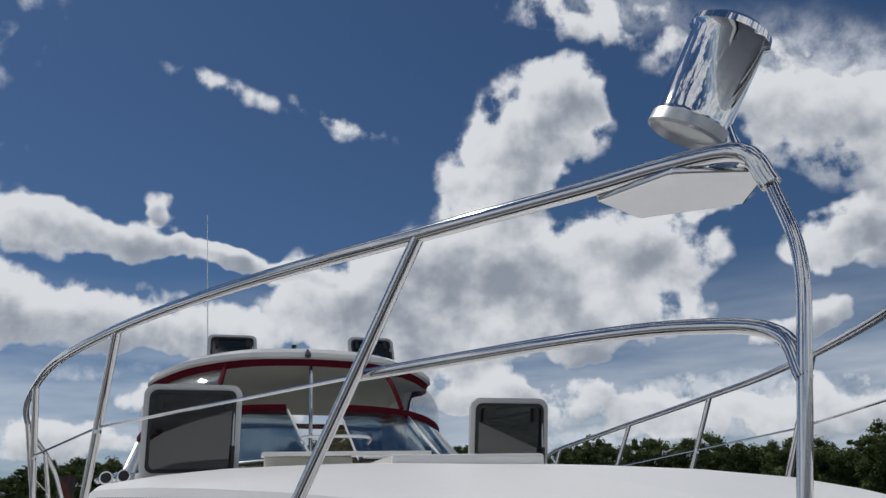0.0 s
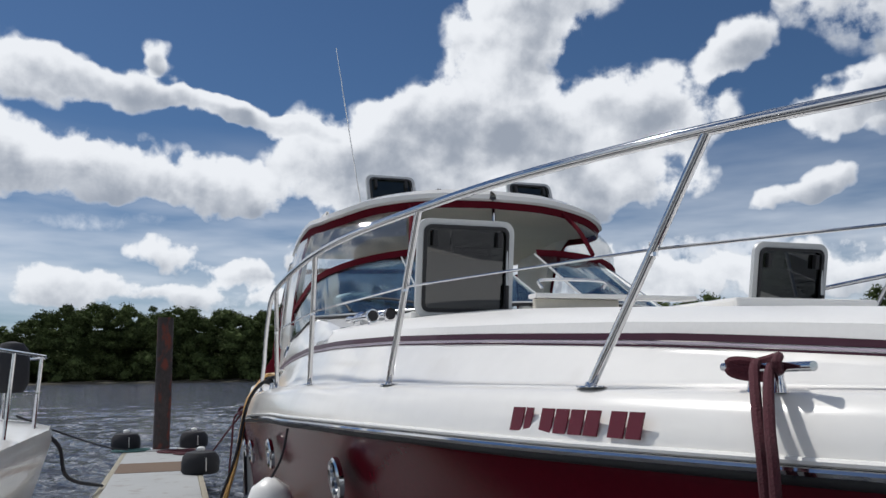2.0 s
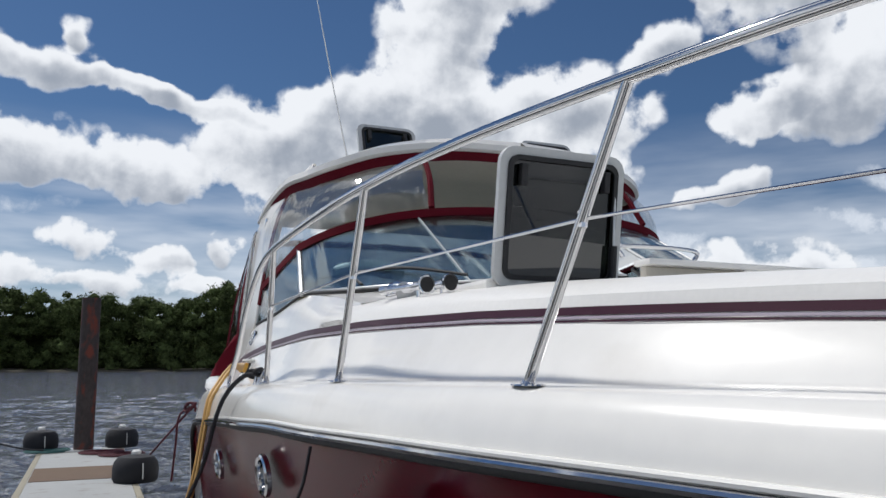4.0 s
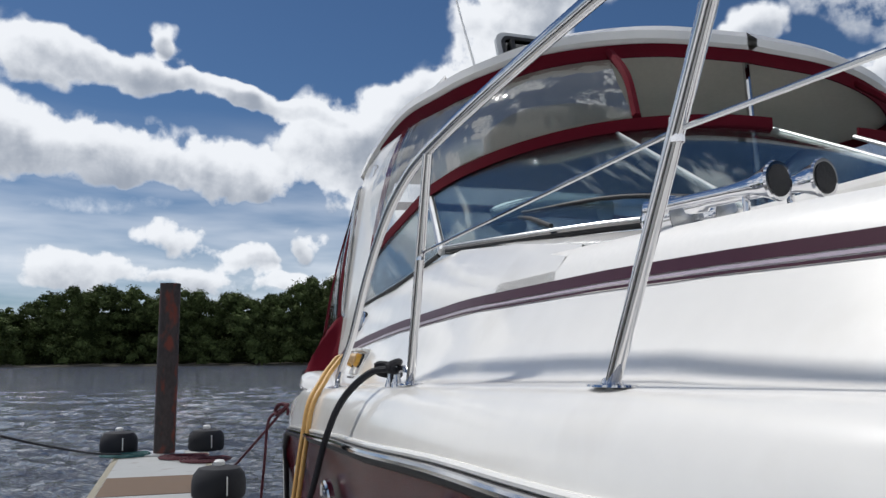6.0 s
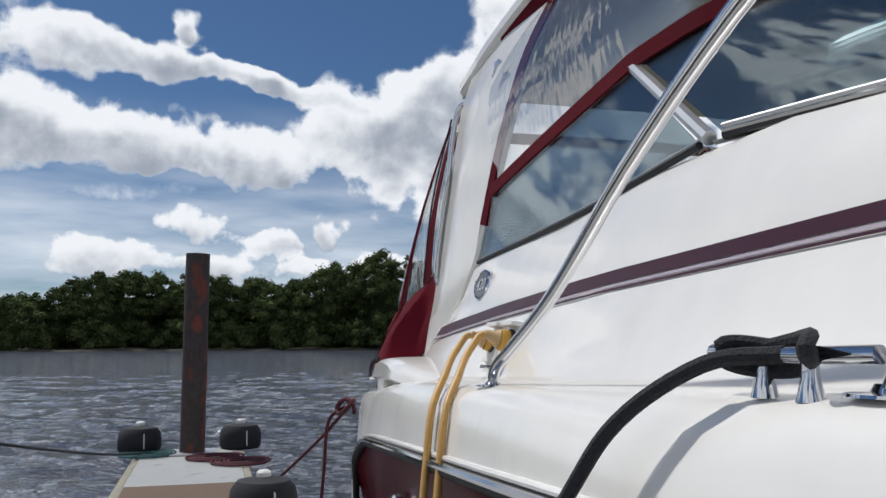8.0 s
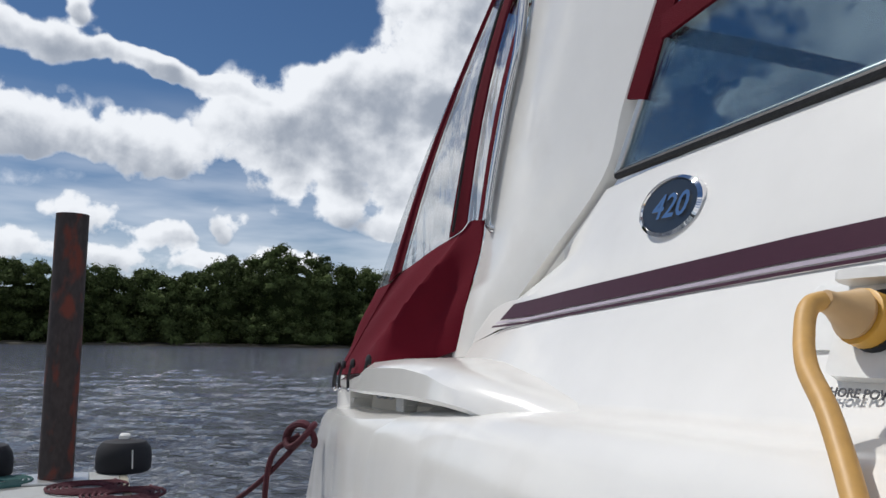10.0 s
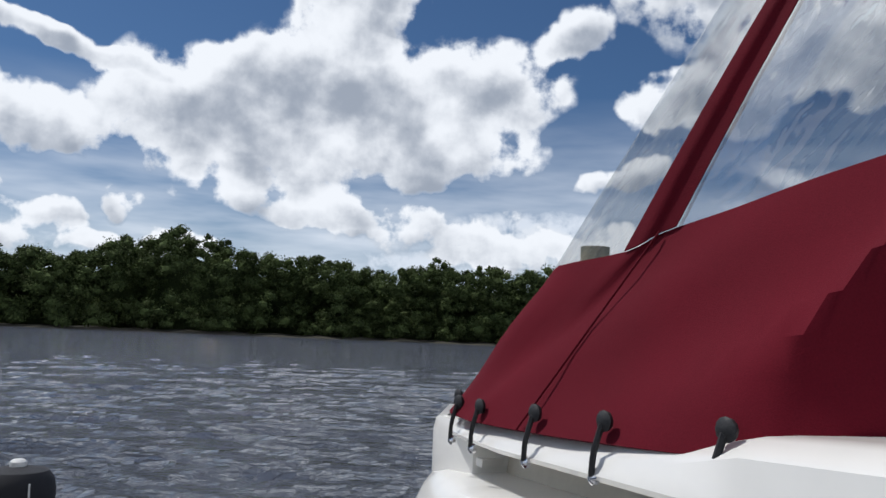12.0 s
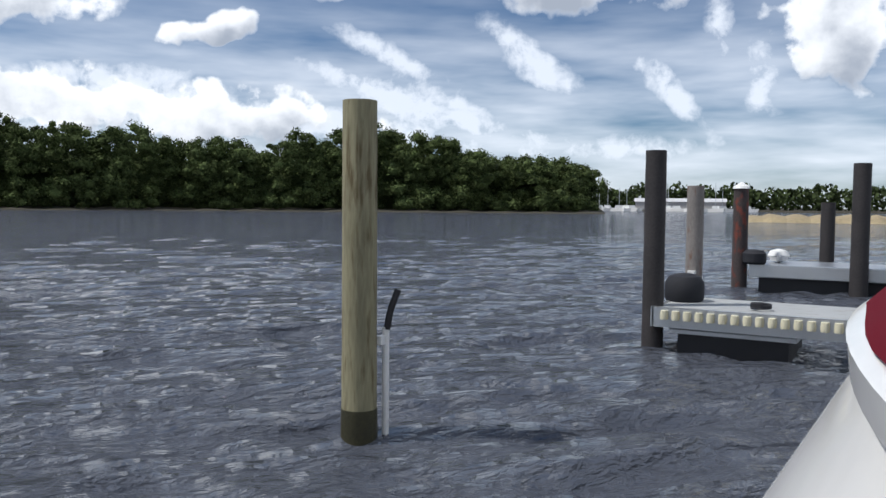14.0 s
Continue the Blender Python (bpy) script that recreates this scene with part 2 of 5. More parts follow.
GEL = mat("white_gelcoat", (0.80, 0.785, 0.75), 0.22, var=0.03, scale=1.2, fine=9, coat=0.5, dirt=(0.75, 0.73, 0.69), dirt_amount=0.03)
GEL_DECK = mat("white_deck_gelcoat", (0.80, 0.79, 0.765), 0.35, var=0.03, scale=1.5, fine=60, bump=0.03)
CREAM = mat("cream_liner", (0.62, 0.58, 0.50), 0.6, var=0.05)
MAROON = mat("maroon_hull_gelcoat", (0.098, 0.005, 0.013), 0.22, var=0.1, scale=1.0, spec=0.13)
STRIPE = mat("plum_stripe", (0.046, 0.010, 0.022), 0.4, var=0.06, spec=0.3)
STRIPE_PALE = mat("pale_pinstripe", (0.42, 0.36, 0.42), 0.3, var=0.04)
CANVAS = mat("burgundy_canvas", (0.105, 0.0055, 0.0135), 0.95, var=0.14, scale=2.5, fine=350, bump=0.1, spec=0.12)
CANVAS_TRIM = mat("burgundy_binding", (0.10, 0.006, 0.0135), 0.9, var=0.12, scale=6, fine=300, bump=0.2, spec=0.12)
STEEL = mat("polished_stainless", (0.62, 0.62, 0.63), 0.07, metal=1.0, var=0.03, scale=8)
CHROME = mat("chrome", (0.75, 0.75, 0.77), 0.04, metal=1.0, var=0.02)
ALU = mat("brushed_aluminium", (0.55, 0.56, 0.57), 0.35, metal=0.9, var=0.06, fine=120)
FRAME_GREY = mat("satin_hatch_frame", (0.50, 0.51, 0.51), 0.4, metal=0.25, var=0.05)
RUBBER = mat("black_rubber", (0.012, 0.012, 0.014), 0.6, var=0.25, fine=80, bump=0.15)
BLACKCAP = mat("black_fender_cover", (0.012, 0.013, 0.018), 0.8, var=0.3, fine=200, bump=0.3)
WHITEPL = mat("white_plastic", (0.74, 0.74, 0.72), 0.4, var=0.04)
CORDY = mat("yellow_power_cord", (0.52, 0.30, 0.085), 0.5, var=0.1, scale=5, fine=60)
PLUGY = mat("yellow_plug", (0.60, 0.33, 0.045), 0.45, var=0.08)
PLUGT = mat("tan_plug_collar", (0.50, 0.33, 0.16), 0.5, var=0.08)
ROPE_M = mat("maroon_rope", (0.075, 0.014, 0.022), 0.9, var=0.3, fine=220, bump=0.6)
ROPE_D = mat("dark_rope", (0.02, 0.02, 0.025), 0.9, var=0.3, fine=220, bump=0.6)
ROPE_T = mat("teal_rope", (0.03, 0.10, 0.10), 0.9, var=0.3, fine=220, bump=0.6)
DECKGREY = mat("grey_dock_deck", (0.34, 0.35, 0.35), 0.7, var=0.08, scale=2, fine=120, bump=0.2, dirt=(0.26, 0.25, 0.23), dirt_amount=0.15)
DOCKWOOD = mat("brown_dock_mat", (0.13, 0.085, 0.055), 0.85, var=0.15, fine=160, bump=0.3)
BEIGE = mat("beige_dock_edge", (0.40, 0.37, 0.29), 0.8, var=0.14, fine=60, bump=0.3)
CUPS = mat("cream_dock_bumper", (0.62, 0.58, 0.42), 0.7, var=0.08)
RUST = mat("rusty_steel_pile", (0.045, 0.034, 0.032), 0.75, var=0.35, scale=3, fine=30, bump=0.4, dirt=(0.16, 0.035, 0.02), dirt_amount=0.32, stretch=(1, 1, 0.5))
PILE_DARK = mat("dark_steel_pile", (0.03, 0.026, 0.026), 0.75, var=0.3, scale=3, fine=30, bump=0.3)
WOODPILE = mat("weathered_wood_pile", (0.235, 0.215, 0.13), 0.9, var=0.25, scale=7, fine=40, bump=0.5, dirt=(0.11, 0.085, 0.04), dirt_amount=0.3, stretch=(1, 1, 0.13))
WOODWET = mat("wet_algae_wood", (0.035, 0.032, 0.012), 0.5, var=0.3, scale=5, fine=40, bump=0.5)
LETTER = mat("maroon_lettering", (0.13, 0.008, 0.022), 0.4, var=0.05)
INK = mat("dark_print", (0.05, 0.05, 0.055), 0.6, var=0.1)
BADGE = mat("navy_badge", (0.012, 0.020, 0.032), 0.3, var=0.1, coat=0.5)
DASH = mat("dark_interior_trim", (0.11, 0.115, 0.12), 0.7, var=0.2)
SEAT = mat("pale_seat_vinyl", (0.50, 0.62, 0.63), 0.5, var=0.05)
TANSEAT = mat("tan_interior", (0.20, 0.16, 0.13), 0.7, var=0.12)
PORTGLASS = mat("dark_port_glass", (0.012, 0.014, 0.016), 0.12, var=0.2, spec=0.25)
SMOKE = clear_mat("smoked_acrylic", (0.10, 0.11, 0.095), 0.93)
TINT = clear_mat("tinted_windscreen_glass", (0.76, 0.87, 0.91), 0.95, shine=0.8)
VINYL = clear_mat("clear_vinyl", (0.95, 0.96, 0.965), 0.95, 0.05, ripple=0.2, shine=0.3)


# ---------------------------------------------------------------- mesh helpers
def group_at(name, loc=(0, 0, 0)):
    e = new(name)
    e.empty_display_size = 0.3
    e.matrix_basis = Matrix.Translation(loc)
    return e


def part(name, bm, material, parent=None, label="", smooth=False, bevel=0.0, matrix=None):
    """Links a bmesh as one mesh object, as a part of parent where one is given. Coordinates are the world's unless the parent stands at the origin."""
    if bevel:
        bmesh.ops.bevel(bm, geom=list(bm.edges), offset=bevel, segments=2, affect="EDGES", profile=0.6)
    if matrix is not None:
        bm.transform(matrix)
    bmesh.ops.recalc_face_normals(bm, faces=bm.faces[:])
    me = bpy.data.meshes.new(name)
    bm.to_mesh(me)
    bm.free()
    for mt in material if isinstance(material, (list, tuple)) else [material]:
        me.materials.append(mt)
    if smooth:
        me.shade_smooth()
        me.set_sharp_from_angle(angle=radians(38))
    ob = new(name, me)
    if parent is not None:
        ob.parent = parent
        if parent.type == "EMPTY":
            ob.matrix_parent_inverse = parent.matrix_basis.inverted()
    if label:
        tagged(ob, label)
    return ob


def box(x0, x1, y0, y1, z0, z1, bm=None):
    bm = bm or bmesh.new()
    m = Matrix.Translation(((x0 + x1) / 2, (y0 + y1) / 2, (z0 + z1) / 2)) @ Matrix.Diagonal((x1 - x0, y1 - y0, z1 - z0, 1))
    bmesh.ops.create_cube(bm, size=1, matrix=m)
    return bm


def smooth_line(pts, steps=6):
    """Catmull-Rom through the points."""
    P = [Vector(p) for p in pts]
    if len(P) < 3:
        return P
    P = [2 * P[0] - P[1], *P, 2 * P[-1] - P[-2]]
    out = []
    for i in range(1, len(P) - 2):
        a, b, c, d = P[i - 1:i + 3]
        for k in range(steps):
            t = k / steps
            out.append(0.5 * (2 * b + (c - a) * t + (2 * a - 5 * b + 4 * c - d) * t * t + (3 * b - a - 3 * c + d) * t ** 3))
    return [*out, P[-2]]


def tube(pts, r, sides=10, bm=None, steps=6, curve=True, r_end=None):
    """A round bar along the points."""
    bm = bm or bmesh.new()
    L = smooth_line(pts, steps) if curve else [Vector(p) for p in pts]
    up, rings = Vector((0.13, 0.21, 0.97)), []
    for i, p in enumerate(L):
        d = (L[min(i + 1, len(L) - 1)] - L[max(i - 1, 0)]).normalized()
        u = d.cross(up)
        u = (u if u.length > 1e-3 else d.cross(Vector((1, 0, 0)))).normalized()
        v = d.cross(u)
        up = u.cross(d)
        rad = r if r_end is None else r + (r_end - r) * i / (len(L) - 1)
        rings.append([bm.verts.new(p + (u * math.cos(a) + v * math.sin(a)) * rad) for a in (2 * math.pi * k / sides for k in range(sides))])
    for a, b in zip(rings, rings[1:]):
        for k in range(sides):
            bm.faces.new((a[k], a[(k + 1) % sides], b[(k + 1) % sides], b[k]))
    bm.faces.new(rings[0])
    bm.faces.new(rings[-1])
    return bm


def lathe(profile, center, sides=24, bm=None, axis="z"):
    """A turned shape from (radius, height) pairs."""
    bm = bm or bmesh.new()
    turn = {"z": Matrix.Identity(4), "x": pose(0, 0, 0, 0, 90, 0), "y": pose(0, 0, 0, 90, 0, 0)}[axis] if isinstance(axis, str) else axis
    m = Matrix.Translation(center) @ turn
    rings = [[bm.verts.new(m @ Vector((r * math.cos(a), r * math.sin(a), z))) for a in (2 * math.pi * k / sides for k in range(sides))] for r, z in profile]
    for a, b in zip(rings, rings[1:]):
        for k in range(sides):
            bm.faces.new((a[k], a[(k + 1) % sides], b[(k + 1) % sides], b[k]))
    bm.faces.new(rings[0])
    bm.faces.new(rings[-1])
    return bm


def sheet(rows, bm=None, thick=0.0, close=False):
    """A surface through rows of points, with thickness given towards its back."""
    bm = bm or bmesh.new()
    V = [[bm.verts.new(p) for p in row] for row in rows]
    for a, b in zip(V, V[1:]):
        for k in range(len(a) - (0 if close else 1)):
            j = (k + 1) % len(a)
            if len({a[k].co.to_tuple(5), a[j].co.to_tuple(5), b[j].co.to_tuple(5), b[k].co.to_tuple(5)}) == 4:
                bm.faces.new((a[k], a[j], b[j], b[k]))
    if thick:
        bmesh.ops.recalc_face_normals(bm, faces=bm.faces[:])
        bmesh.ops.solidify(bm, geom=bm.faces[:], thickness=thick)
    return bm


def plate(outline, way, thick, bm=None):
    """A flat plate: an outline of points, pushed along way."""
    bm = bm or bmesh.new()
    a = [bm.verts.new(p) for p in outline]
    b = [bm.verts.new(Vector(p) + Vector(way) * thick) for p in outline]
    bm.faces.new(a)
    bm.faces.new(b[::-1])
    for k in range(len(a)):
        j = (k + 1) % len(a)
        bm.faces.new((a[k], b[k], b[j], a[j]))
    return bm


def rounded(w, h, r, n=5):
    """A rounded rectangle in x and y, round the origin."""
    out = []
    for cx, cy, a0 in ((w / 2 - r, h / 2 - r, 0), (r - w / 2, h / 2 - r, 90), (r - w / 2, r - h / 2, 180), (w / 2 - r, r - h / 2, 270)):
        out += [(cx + r * math.cos(radians(a0 + 90 * k / n)), cy + r * math.sin(radians(a0 + 90 * k / n)), 0) for k in range(n + 1)]
    return out


def frame_ring(outer, inner, thick, bm=None):
    """A flat ring between two outlines of the same number of points, lying in x and y."""
    bm = bm or bmesh.new()
    rows = [[Vector(p) for p in outer], [Vector(p) for p in inner], [Vector(p) + Vector((0, 0, thick)) for p in inner], [Vector(p) + Vector((0, 0, thick)) for p in outer]]
    rows.append(rows[0])
    V = [[bm.verts.new(p) for p in row] for row in rows[:4]]
    V.append(V[0])
    n = len(outer)
    for a, b in zip(V, V[1:]):
        for k in range(n):
            bm.faces.new((a[k], a[(k + 1) % n], b[(k + 1) % n], b[k]))
    return bm


def lettering(name, text, size, depth, material, parent, m, shear=0.0, align="LEFT", bold=0.0):
    """Writing as a mesh, laid by the pose m."""
    c = bpy.data.curves.new(name, "FONT")
    c.body, c.size, c.extrude, c.shear, c.align_x, c.offset = text, size, depth, shear, align, bold
    c.resolution_u = 3
    tmp = bpy.data.objects.new(name, c)
    scene.collection.objects.link(tmp)
    bpy.context.view_layer.update()
    me = bpy.data.meshes.new_from_object(tmp)
    bpy.data.objects.remove(tmp)
    me.transform(m)
    me.materials.clear()
    me.materials.append(material)
    ob = new(name, me)
    ob.parent = parent
    if parent.type == "EMPTY":
        ob.matrix_parent_inverse = parent.matrix_basis.inverted()
    return ob


def interp(x, xs, ys):
    return float(np.interp(x, xs, ys))

# ---------------------------------------------------------------- water and far shore
def water_mat():
    m = bpy.data.materials.new("river_water")
    m.use_nodes = True
    nt = m.node_tree
    N, L = nt.nodes, nt.links
    b = N["Principled BSDF"]
    b.inputs["Base Color"].default_value = (0.072, 0.079, 0.097, 1)
    b.inputs["Roughness"].default_value = 0.06
    b.inputs["IOR"].default_value = 1.33
    tc = N.new("ShaderNodeTexCoord")
    total = None
    for sc, st, rot, w, det in ((1.5, 0.34, -30, 0.6, 3), (3.4, 0.36, -48, 0.42, 4), (8.0, 0.45, -18, 0.2, 4)):
        mp, n = N.new("ShaderNodeMapping"), N.new("ShaderNodeTexNoise")
        mp.vector_type = "TEXTURE"
        mp.inputs["Scale"].default_value = (1 / st, 1.0, 1.0)
        mp.inputs["Rotation"].default_value = (0, 0, radians(rot))
        n.inputs["Scale"].default_value, n.inputs["Detail"].default_value, n.inputs["Distortion"].default_value = sc, det, 0.35
        n.inputs["Roughness"].default_value = 0.58
        L.new(tc.outputs["Object"], mp.inputs["Vector"])
        L.new(mp.outputs[0], n.inputs["Vector"])
        ridge = N.new("ShaderNodeMath")
        ridge.operation = "POWER"
        ridge.inputs[1].default_value = 1.6
        L.new(n.outputs[0], ridge.inputs[0])
        mul = N.new("ShaderNodeMath")
        mul.operation = "MULTIPLY_ADD"
        mul.inputs[1].default_value = w
        L.new(ridge.outputs[0], mul.inputs[0])
        if total:
            L.new(total, mul.inputs[2])
        total = mul.outputs[0]
    bp = N.new("ShaderNodeBump")
    bp.inputs["Strength"].default_value, bp.inputs["Distance"].default_value = 1.0, WAVE
    L.new(total, bp.inputs["Height"])
    L.new(bp.outputs[0], b.inputs["Normal"])
    return m


WAVE = 0.6
bm = bmesh.new()
# one sheet in rings round the pier: fine cells with real waves over the open river, coarse ones elsewhere
RIVER = (2.0, 6.0)
ways = [*np.arange(-32, 100, 0.34), *np.arange(100, 328, 4.0)]
rings = [0.4, 1.0, 2.0, 3.2, *np.geomspace(4.5, 70, 300), *np.geomspace(75, 1800, 40)]


def wave(x, y, r):
    """Short choppy waves with sharpened crests, smaller ones dying out with distance."""
    out = 0.0
    for turn, size, high, far in ((-32, 1.5, 0.115, 66), (-46, 3.2, 0.055, 45), (-20, 6.5, 0.02, 22)):
        if r < far:
            v = noise.noise(Vector(((x * math.cos(radians(turn)) + y * math.sin(radians(turn))) * size * 0.33, (y * math.cos(radians(turn)) - x * math.sin(radians(turn))) * size, 3.7 * size)))
            out += (high * (1 - (r / far) ** 2)) * (v + 0.5 - 1.1 * abs(v))
    return out - 0.03 * max(0.0, 1 - r / 66)


V = []
for r in rings:
    V.append([bm.verts.new((RIVER[0] + r * math.sin(radians(a)), RIVER[1] + r * math.cos(radians(a)), 0.0)) for a in ways])
    for v, a in zip(V[-1], ways):
        if a < 100:
            v.co.z = wave(v.co.x, v.co.y, r) * min(1.0, (a + 32) / 3, (100 - a) / 3)
mid_water = bm.verts.new((RIVER[0], RIVER[1], 0.0))
for k in range(len(ways)):
    bm.faces.new((mid_water, V[0][(k + 1) % len(ways)], V[0][k]))
for r0, r1 in zip(V, V[1:]):
    for k in range(len(ways)):
        bm.faces.new((r0[k], r0[(k + 1) % len(ways)], r1[(k + 1) % len(ways)], r1[k]))
water = part("water", bm, water_mat(), smooth=False)
water.data.shade_smooth()
tagged(water, "choppy dark grey-blue river water reaching the wooded shore", "water", kind="structure")


def leaf_mat(name, color):
    m = mat(name, color, 0.95, var=0.4, scale=0.22, fine=1.8, bump=0.6)
    nt = m.node_tree
    b = nt.nodes["Principled BSDF"]
    g = nt.nodes.new("ShaderNodeNewGeometry")
    h = nt.nodes.new("ShaderNodeHueSaturation")
    r = nt.nodes.new("ShaderNodeMapRange")
    r.inputs["To Min"].default_value, r.inputs["To Max"].default_value = 0.72, 1.35
    nt.links.new(g.outputs["Random Per Island"], r.inputs["Value"])
    src = b.inputs["Base Color"].links[0].from_socket
    nt.links.new(src, h.inputs["Color"])
    nt.links.new(r.outputs[0], h.inputs["Value"])
    nt.links.new(h.outputs[0], b.inputs["Base Color"])
    b.inputs["Specular IOR Level"].default_value = 0.15
    return m


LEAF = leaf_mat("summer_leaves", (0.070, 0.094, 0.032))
# the same leaf green about a third darker: shade put into the colour
LEAF_SHADE = leaf_mat("shade_painted_leaves", (0.048, 0.066, 0.024))
BARK = mat("grey_bark", (0.10, 0.085, 0.07), 0.9, var=0.3)
BANK = mat("muddy_bank", (0.045, 0.04, 0.026), 0.95, var=0.25, scale=0.3, fine=3)


def skyline(az):
    """The height of the woods over the water by the way they lie, in degrees to the right of +y."""
    return interp(az, [-40, -14, -10.5, -8, -2, 4, 6.5, 9, 12, 15, 17, 20, 23, 26, 30, 33, 36, 40, 44, 48, 52, 58, 63, 66, 68.5],
                  [14, 14, 13, 18.5, 19.5, 18, 19, 25, 27, 25, 20.5, 22, 21, 19, 22, 20, 20, 18.5, 17.5, 20, 22, 19.5, 15, 14, 13])


def ball_points(n=3):
    """The corners and faces of a small round body, shared by all clumps."""
    b = bmesh.new()
    bmesh.ops.create_icosphere(b, subdivisions=n, radius=1.0)
    b.verts.ensure_lookup_table()
    out = [v.co.copy() for v in b.verts], [tuple(v.index for v in f.verts) for f in b.faces]
    b.free()
    return out


def wood_strip(name, az0, az1, dist, material, count, seed, top=1.0, label=""):
    """Far woods along an arc: rounded crowns of leafy lobes, each lobe a lumpy body bristling with leaf clumps."""
    rng = random.Random(seed)
    verts, faces = [], []
    ball, ball_faces = ball_points(1)
    for i in range(count):
        az = az0 + (az1 - az0) * (i + rng.random()) / count
        d = dist + rng.uniform(0, 16)
        h = 1.1 * skyline(az) * top * (rng.uniform(0.84, 1.03) if i % 9 else rng.uniform(1.0, 1.07)) * (d / dist)
        cx, cy = EYE0[0] + d * math.sin(radians(az)), EYE0[1] + d * math.cos(radians(az))
        wide = rng.uniform(3.2, 6.2)
        lobes = []
        for k in range(15):
            u, v = rng.uniform(-0.5, 1), rng.uniform(0, 2 * math.pi)
            q = math.sqrt(max(0.0, 1 - u * u)) * rng.uniform(0.55, 0.9)
            lobes.append((wide * q * math.cos(v), wide * q * math.sin(v), h * (0.60 + 0.32 * u), wide * rng.uniform(0.20, 0.44)))
        for k in range(6):
            v = rng.uniform(0, 2 * math.pi)
            lobes.append((wide * 0.9 * math.cos(v), wide * 0.9 * math.sin(v), h * rng.uniform(0.06, 0.36), wide * rng.uniform(0.30, 0.48)))
        for lx, ly, lz, lr in lobes:
            base, seat = len(verts), Vector((cx + lx, cy + ly, lz))
            for p in ball:
                k = 0.64 + 0.4 * noise.noise(p * 2.3 + seat)
                verts.append((seat.x + p.x * lr * k, seat.y + p.y * lr * k, max(0.1, seat.z + p.z * lr * 0.82 * k)))
            faces += [tuple(base + m for m in f) for f in ball_faces]
            for _ in range(100):
                u, v = rng.uniform(-0.7, 1), rng.uniform(0, 2 * math.pi)
                q = math.sqrt(1 - u * u)
                way = Vector((q * math.cos(v), q * math.sin(v), u))
                p = seat + Vector((way.x, way.y, way.z * 0.82)) * lr * rng.uniform(0.66, 1.22)
                p.z = max(0.3, p.z)
                size, a = rng.uniform(0.13, 0.30), rng.uniform(0, 6.28)
                ex = way.orthogonal().normalized()
                ex.rotate(Matrix.Rotation(a, 3, way))
                ex = ex * size + way * rng.uniform(-0.3, 0.3)
                ey = way.cross(ex).normalized() * size * 0.8 + way * rng.uniform(-0.3, 0.2)
                n = len(verts)
                verts += [tuple(p - ex - ey * 0.4), tuple(p + ex * 0.3 - ey), tuple(p + ex + ey * 0.3), tuple(p - ex * 0.2 + ey)]
                faces.append((n, n + 1, n + 2, n + 3))
    me = bpy.data.meshes.new(name)
    me.from_pydata(verts, [], faces)
    me.materials.append(material)
    ob = new(name, me)
    return tagged(ob, label, "trees", kind="stuff")


EYE0 = (2.0, 5.0)
wood_strip("far_woods", -32, 68, 224, LEAF, 170, 3, label="dense green summer woods along the far river shore")
# the rear row takes the leaf colour with shade painted in
wood_strip("far_woods_behind", -32, 68, 243, LEAF_SHADE, 120, 4, 1.02, label="green woods behind the shore trees, painted darker as shade")


def bank_arc(name, az0, az1, d0, d1, z, material, label):
    rows = []
    for d, zz in ((d0, -0.6), (d0 + 0.8, z * 0.5), (d0 + 4, z), (d1, z + 1.0)):
        rows.append([(EYE0[0] + d * math.sin(radians(a)), EYE0[1] + d * math.cos(radians(a)), zz + 0.15 * math.sin(a * 7)) for a in np.linspace(az0, az1, 160)])
    ob = part(name, sheet(rows), material)
    return tagged(ob, label, "bank", kind="structure")


bank_arc("ground", -40, 69, 217, 280, 0.3, BANK, "low muddy wooded river bank")

# an added backing sheet with shade in its colour, so that no sky shows through low between the trunks
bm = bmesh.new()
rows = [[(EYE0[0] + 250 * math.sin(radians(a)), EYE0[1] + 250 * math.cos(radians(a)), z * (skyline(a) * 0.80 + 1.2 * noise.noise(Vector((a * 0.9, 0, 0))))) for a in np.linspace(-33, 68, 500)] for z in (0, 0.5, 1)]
tagged(part("wood_backing", sheet(rows, bm, thick=3.0), LEAF_SHADE), "leafy backing sheet of the far woods, painted dark as shade", "trees", kind="stuff")

# ---------------------------------------------------------------- the motor yacht
XC = 4.65      # its centreline; the bow points to -y
FY = [-0.62, -0.5, -0.3, 0.0, 0.41, 1.2, 2.08, 3.34, 4.61, 5.81, 7.27, 8.7, 9.8, 10.6, 10.9, 11.02]
FH = [0.02, 0.16, 0.32, 0.50, 0.77, 1.14, 1.475, 1.778, 1.924, 1.97, 1.928, 1.85, 1.74, 1.60, 1.50, 1.42]


def foot(y): return interp(y, FY, FH)
def z_foot(y): return interp(y, [-0.6, 1, 3.3, 4.6, 5.8, 7.3, 8.6, 8.78, 9.144, 9.67, 11], [1.87, 1.845, 1.85, 1.837, 1.805, 1.749, 1.702, 1.687, 1.65, 1.60, 1.52])
def z_rub(y): return interp(y, [-0.6, 1.2, 3.5, 5.2, 6.5, 8.0, 9.0, 9.5, 9.8, 9.95], [1.70, 1.67, 1.655, 1.62, 1.56, 1.47, 1.40, 1.32, 1.20, 1.05])
def z_stripe(y): return interp(y, [-0.6, 0.35, 1, 2, 3, 4, 5, 6, 7, 8, 9.15, 9.8, 11], [1.80, 1.85, 1.935, 2.01, 2.055, 2.085, 2.095, 2.085, 2.05, 2.0, 1.925, 1.80, 1.68])
